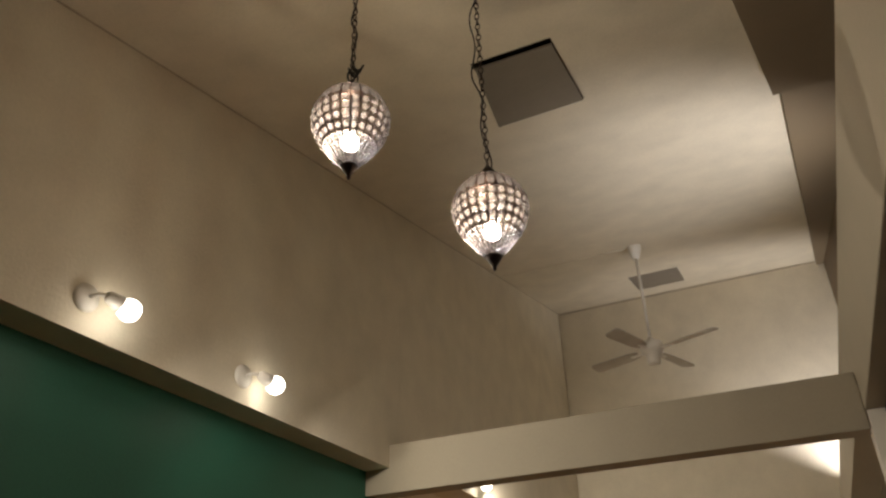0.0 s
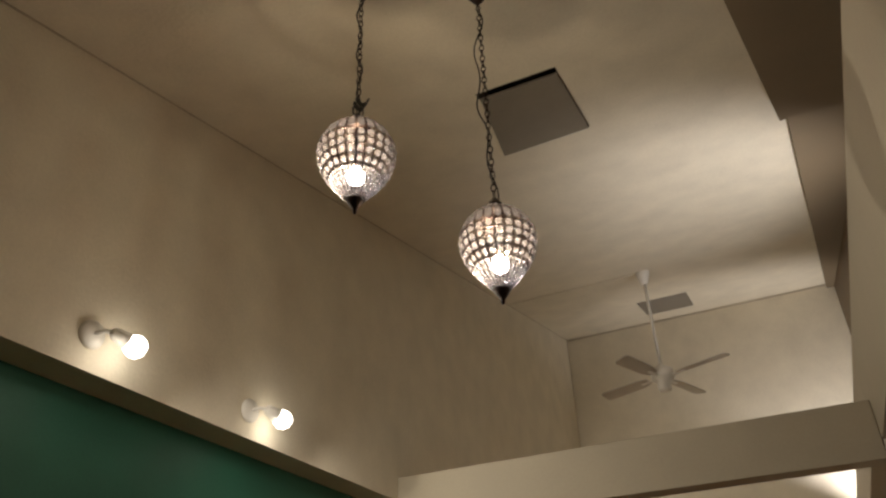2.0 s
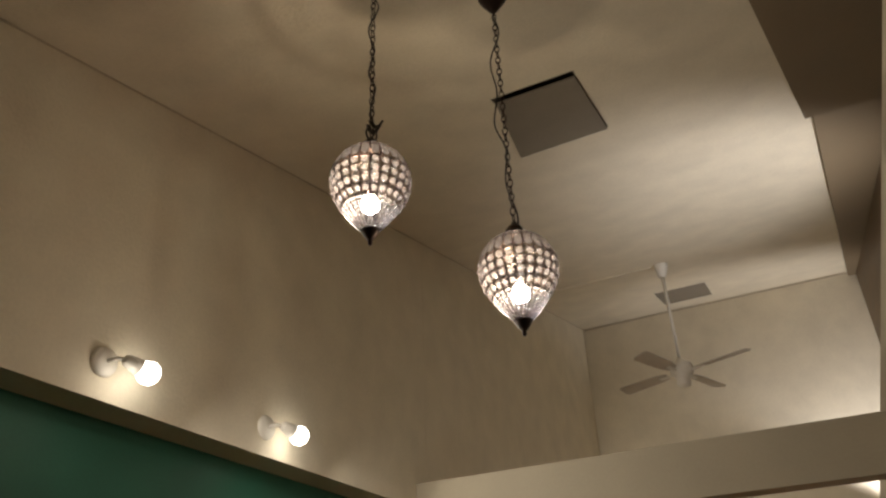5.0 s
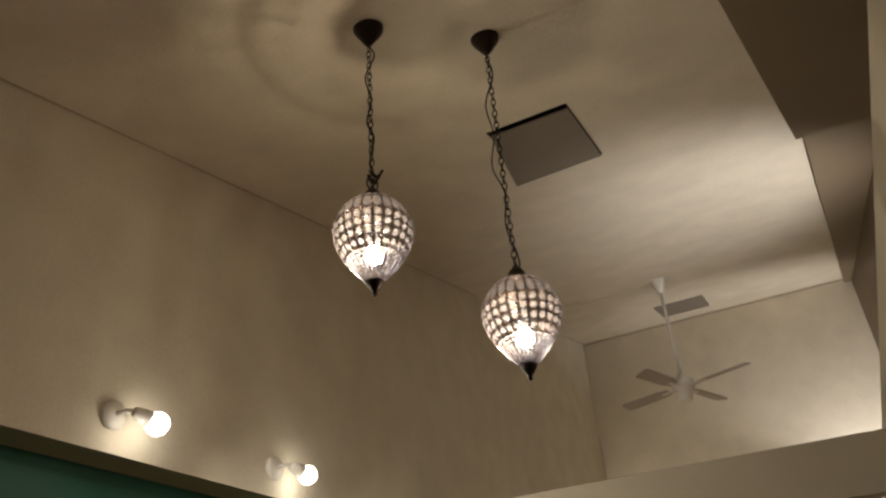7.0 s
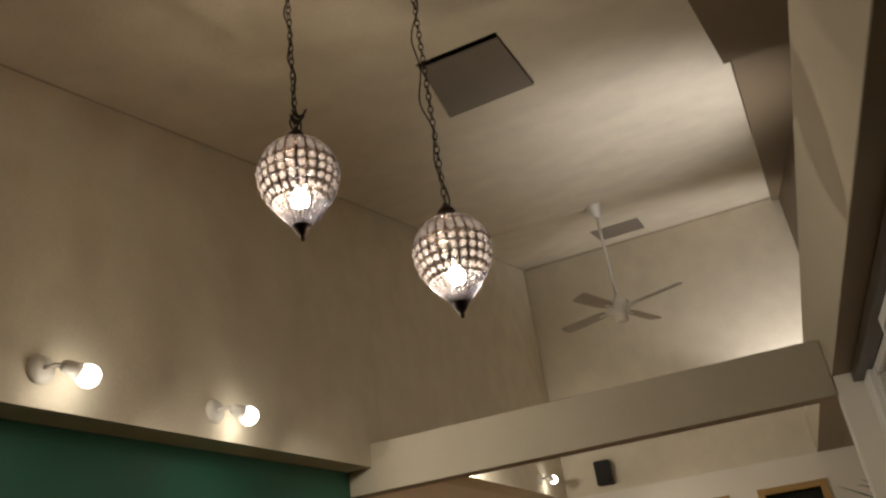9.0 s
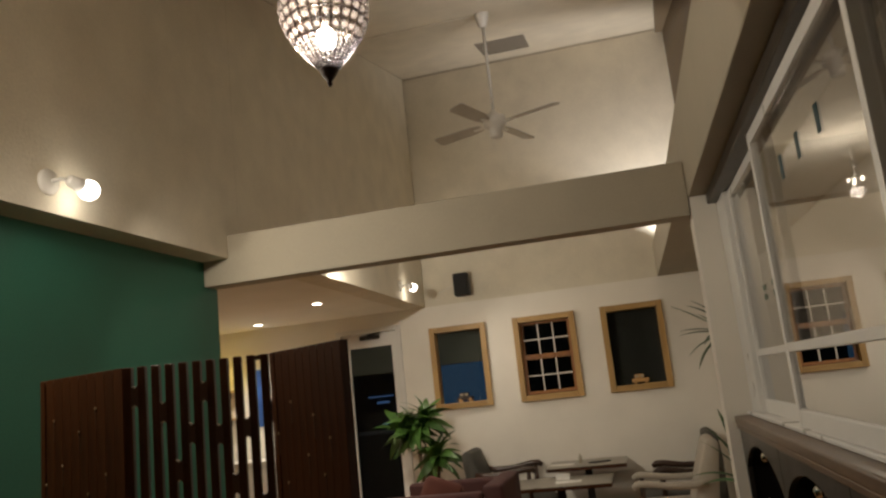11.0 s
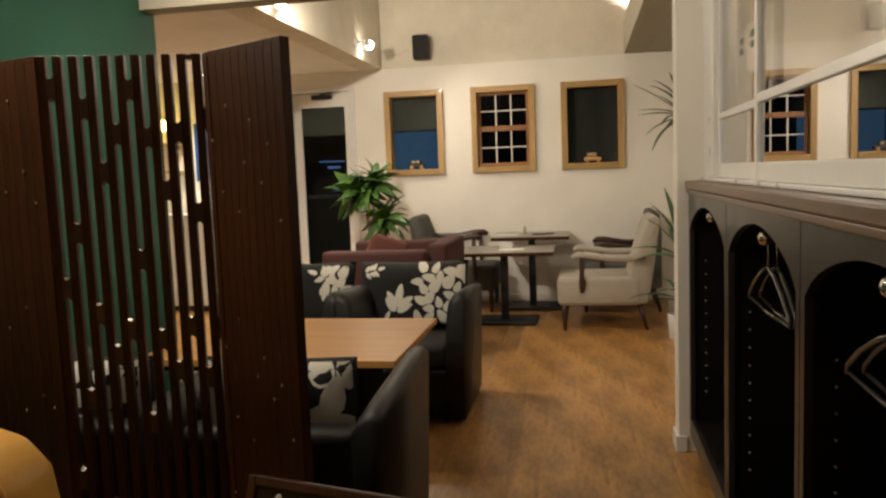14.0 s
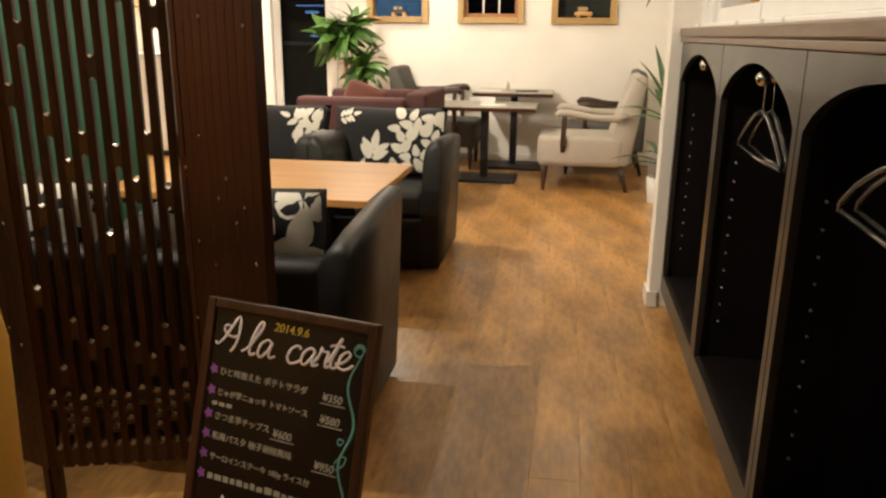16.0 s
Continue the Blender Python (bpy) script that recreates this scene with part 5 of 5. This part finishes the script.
tube([(0.384, 0.425, 0), (0.372, 0.426, 0), (0.360, 0.412, 0), (0.356, 0.396, 0), (0.368, 0.398, 0), (0.380, 0.410, 0)], 0.0024, 5, bm, True)
for v in bm.verts:
    v.co.z = 0.0049 + v.co.z * 0.12
part("vine_drawing", bm, CHALK["teal"], face, "teal chalk vine with curled leaves", True)
brush("dolce", 0.040, 0.205, 0.080, 0.04, "white", 0.0039, STEP)

# ---- mustard chair ----
MUSTARD = material("mustard vinyl", (0.86, 0.46, 0.08), 0.42, vary=0.08, scale=5, fine=160, bump=0.06, coat=0.1)
t = thing("mustard_armchair", (-0.51, 1.84, 0.0), "mustard yellow vinyl armchair with a rounded back", "armchair")
b = prism([(-0.32, 0.12), (0.31, 0.12), (0.335, 0.78), (0.315, 0.90), (0.27, 0.945), (0.12, 0.985), (-0.12, 0.985), (-0.28, 0.95), (-0.33, 0.86)], 0.06, 0.19)
bmesh.ops.bevel(b, geom=b.edges[:], offset=0.022, segments=3, profile=0.5, affect="EDGES")
part("backrest", b, MUSTARD, t, "rounded padded back", True)
part("piping", tube([(0.334, 0.062, 0.30), (0.338, 0.062, 0.78), (0.318, 0.062, 0.90), (0.27, 0.062, 0.948), (0.12, 0.062, 0.988), (-0.12, 0.062, 0.988)], 0.006, 6), MUSTARD, t, "", True)
part("seat", box(-0.29, 0.29, -0.45, 0.055, 0.14, 0.42, 0.05, 3), MUSTARD, t, "", True)
for s in (-1, 1):
    part("arm", box(s * 0.31 - 0.045, s * 0.31 + 0.045, -0.44, 0.055, 0.13, 0.60, 0.04, 3), MUSTARD, t, "", True)
for sx in (-0.26, 0.26):
    for sy in (-0.38, 0.12):
        part("leg", turned([(0.014, 0), (0.022, 0.138)], 10), DARK_WOOD, t, at=(sx, sy, 0))

# ---- side alcove behind the screen ----
t = thing("white_sideboard", (-3.45, 8.25, 0), "white sideboard against the alcove wall", "sideboard")
part("body", box(-0.40, 0.50, 0, 0.45, 0.06, 0.98, 0.006), WHITE_PAINT, t)
part("door", box(-0.38, 0.045, -0.02, -0.001, 0.10, 0.94, 0.004), WHITE_PAINT, t)
part("door", box(0.055, 0.48, -0.02, -0.001, 0.10, 0.94, 0.004), WHITE_PAINT, t)
part("plinth", box(-0.38, 0.48, 0.03, 0.43, 0, 0.058), BLACK_PLASTIC, t)
part("top", box(-0.42, 0.52, -0.03, 0.46, 0.982, 1.012, 0.004), WHITE_PAINT, t)
t = thing("blue_poster", (-3.36, FAR - 0.004, 1.35), "blue framed poster on the alcove wall", "poster")
part("sheet", box(-0.13, 0.13, -0.012, 0.0, 0, 0.62, 0.002), material("blue print", (0.03, 0.09, 0.30), 0.5, vary=0.3, scale=6), t)
part("frame", box(-0.14, 0.14, -0.008, 0.002, -0.01, 0.0, 0.001), WHITE_PAINT, t)
t = thing("yellow_lamp", (-3.72, 8.52, 1.95), "small yellow glowing wall lamp in the alcove", "wall lamp")
part("bulb", turned([(0.01, -0.06), (0.045, -0.03), (0.05, 0.0), (0.03, 0.04), (0.012, 0.05)], 16), glowing("yellow bulb", (1.0, 0.72, 0.16), 9), t, "", True)
part("bracket", tube([(0, 0, 0.045), (0, 0.06, 0.08), (0, 0.228, 0.08)], 0.008, 8), IRON, t)
for z in (1.45, 1.75):
    t = thing("wall_shelf", (-3.72, FAR, z), "narrow pale wooden wall shelf in the alcove", "shelf", "alcove shelves")
    part("board", box(-0.16, 0.16, -0.16, -0.001, 0, 0.02, 0.002), PINE, t)
    part("bracket", box(-0.01, 0.01, -0.10, -0.001, -0.06, -0.001), IRON, t)

# ---- floor planks ----
PLANK = material("oak plank", (0.49, 0.26, 0.078), 0.34, vary=0.2, scale=2.2, fine=11, bump=0.03, coat=0.1, spread=0.09, stretch=(4.5, 1.2, 3), dark=(0.20, 0.092, 0.027))
PW, PLEN = 0.146, 0.9
meshes = [mesh_of(box(0.0002, PW - 0.0002, 0.0002, ln - 0.0002, -0.0115, 0.0, 0.0004, 1), "plank", PLANK) for ln in (PLEN, PLEN / 2)]
rng = random.Random(2)
col = 0
x = -1.46
while x < 1.30:
    y = 1.9 - (col * 0.37) % PLEN
    while y < FAR - 0.02:
        ln = 0 if y + PLEN < FAR else 1
        o = new("plank", meshes[ln])
        o.parent = floor
        o.location = (x, y, 0)
        y += PLEN if ln == 0 else PLEN / 2
    x += PW
    col += 1
bm = bmesh.new()
for x0, x1, y0, y1 in ((-3.9, -1.462, NEAR, FAR), (1.302, 2.9, NEAR, FAR), (-1.46, 1.30, NEAR, 0.99)):
    yy = y0
    while yy < y1 - 0.05:
        box(x0, x1, yy, min(yy + 0.14, y1), -0.0115, -0.0005, bm=bm)
        yy += 0.142
tagged(part("plank_rest", bm, PLANK, floor), kind="stuff")
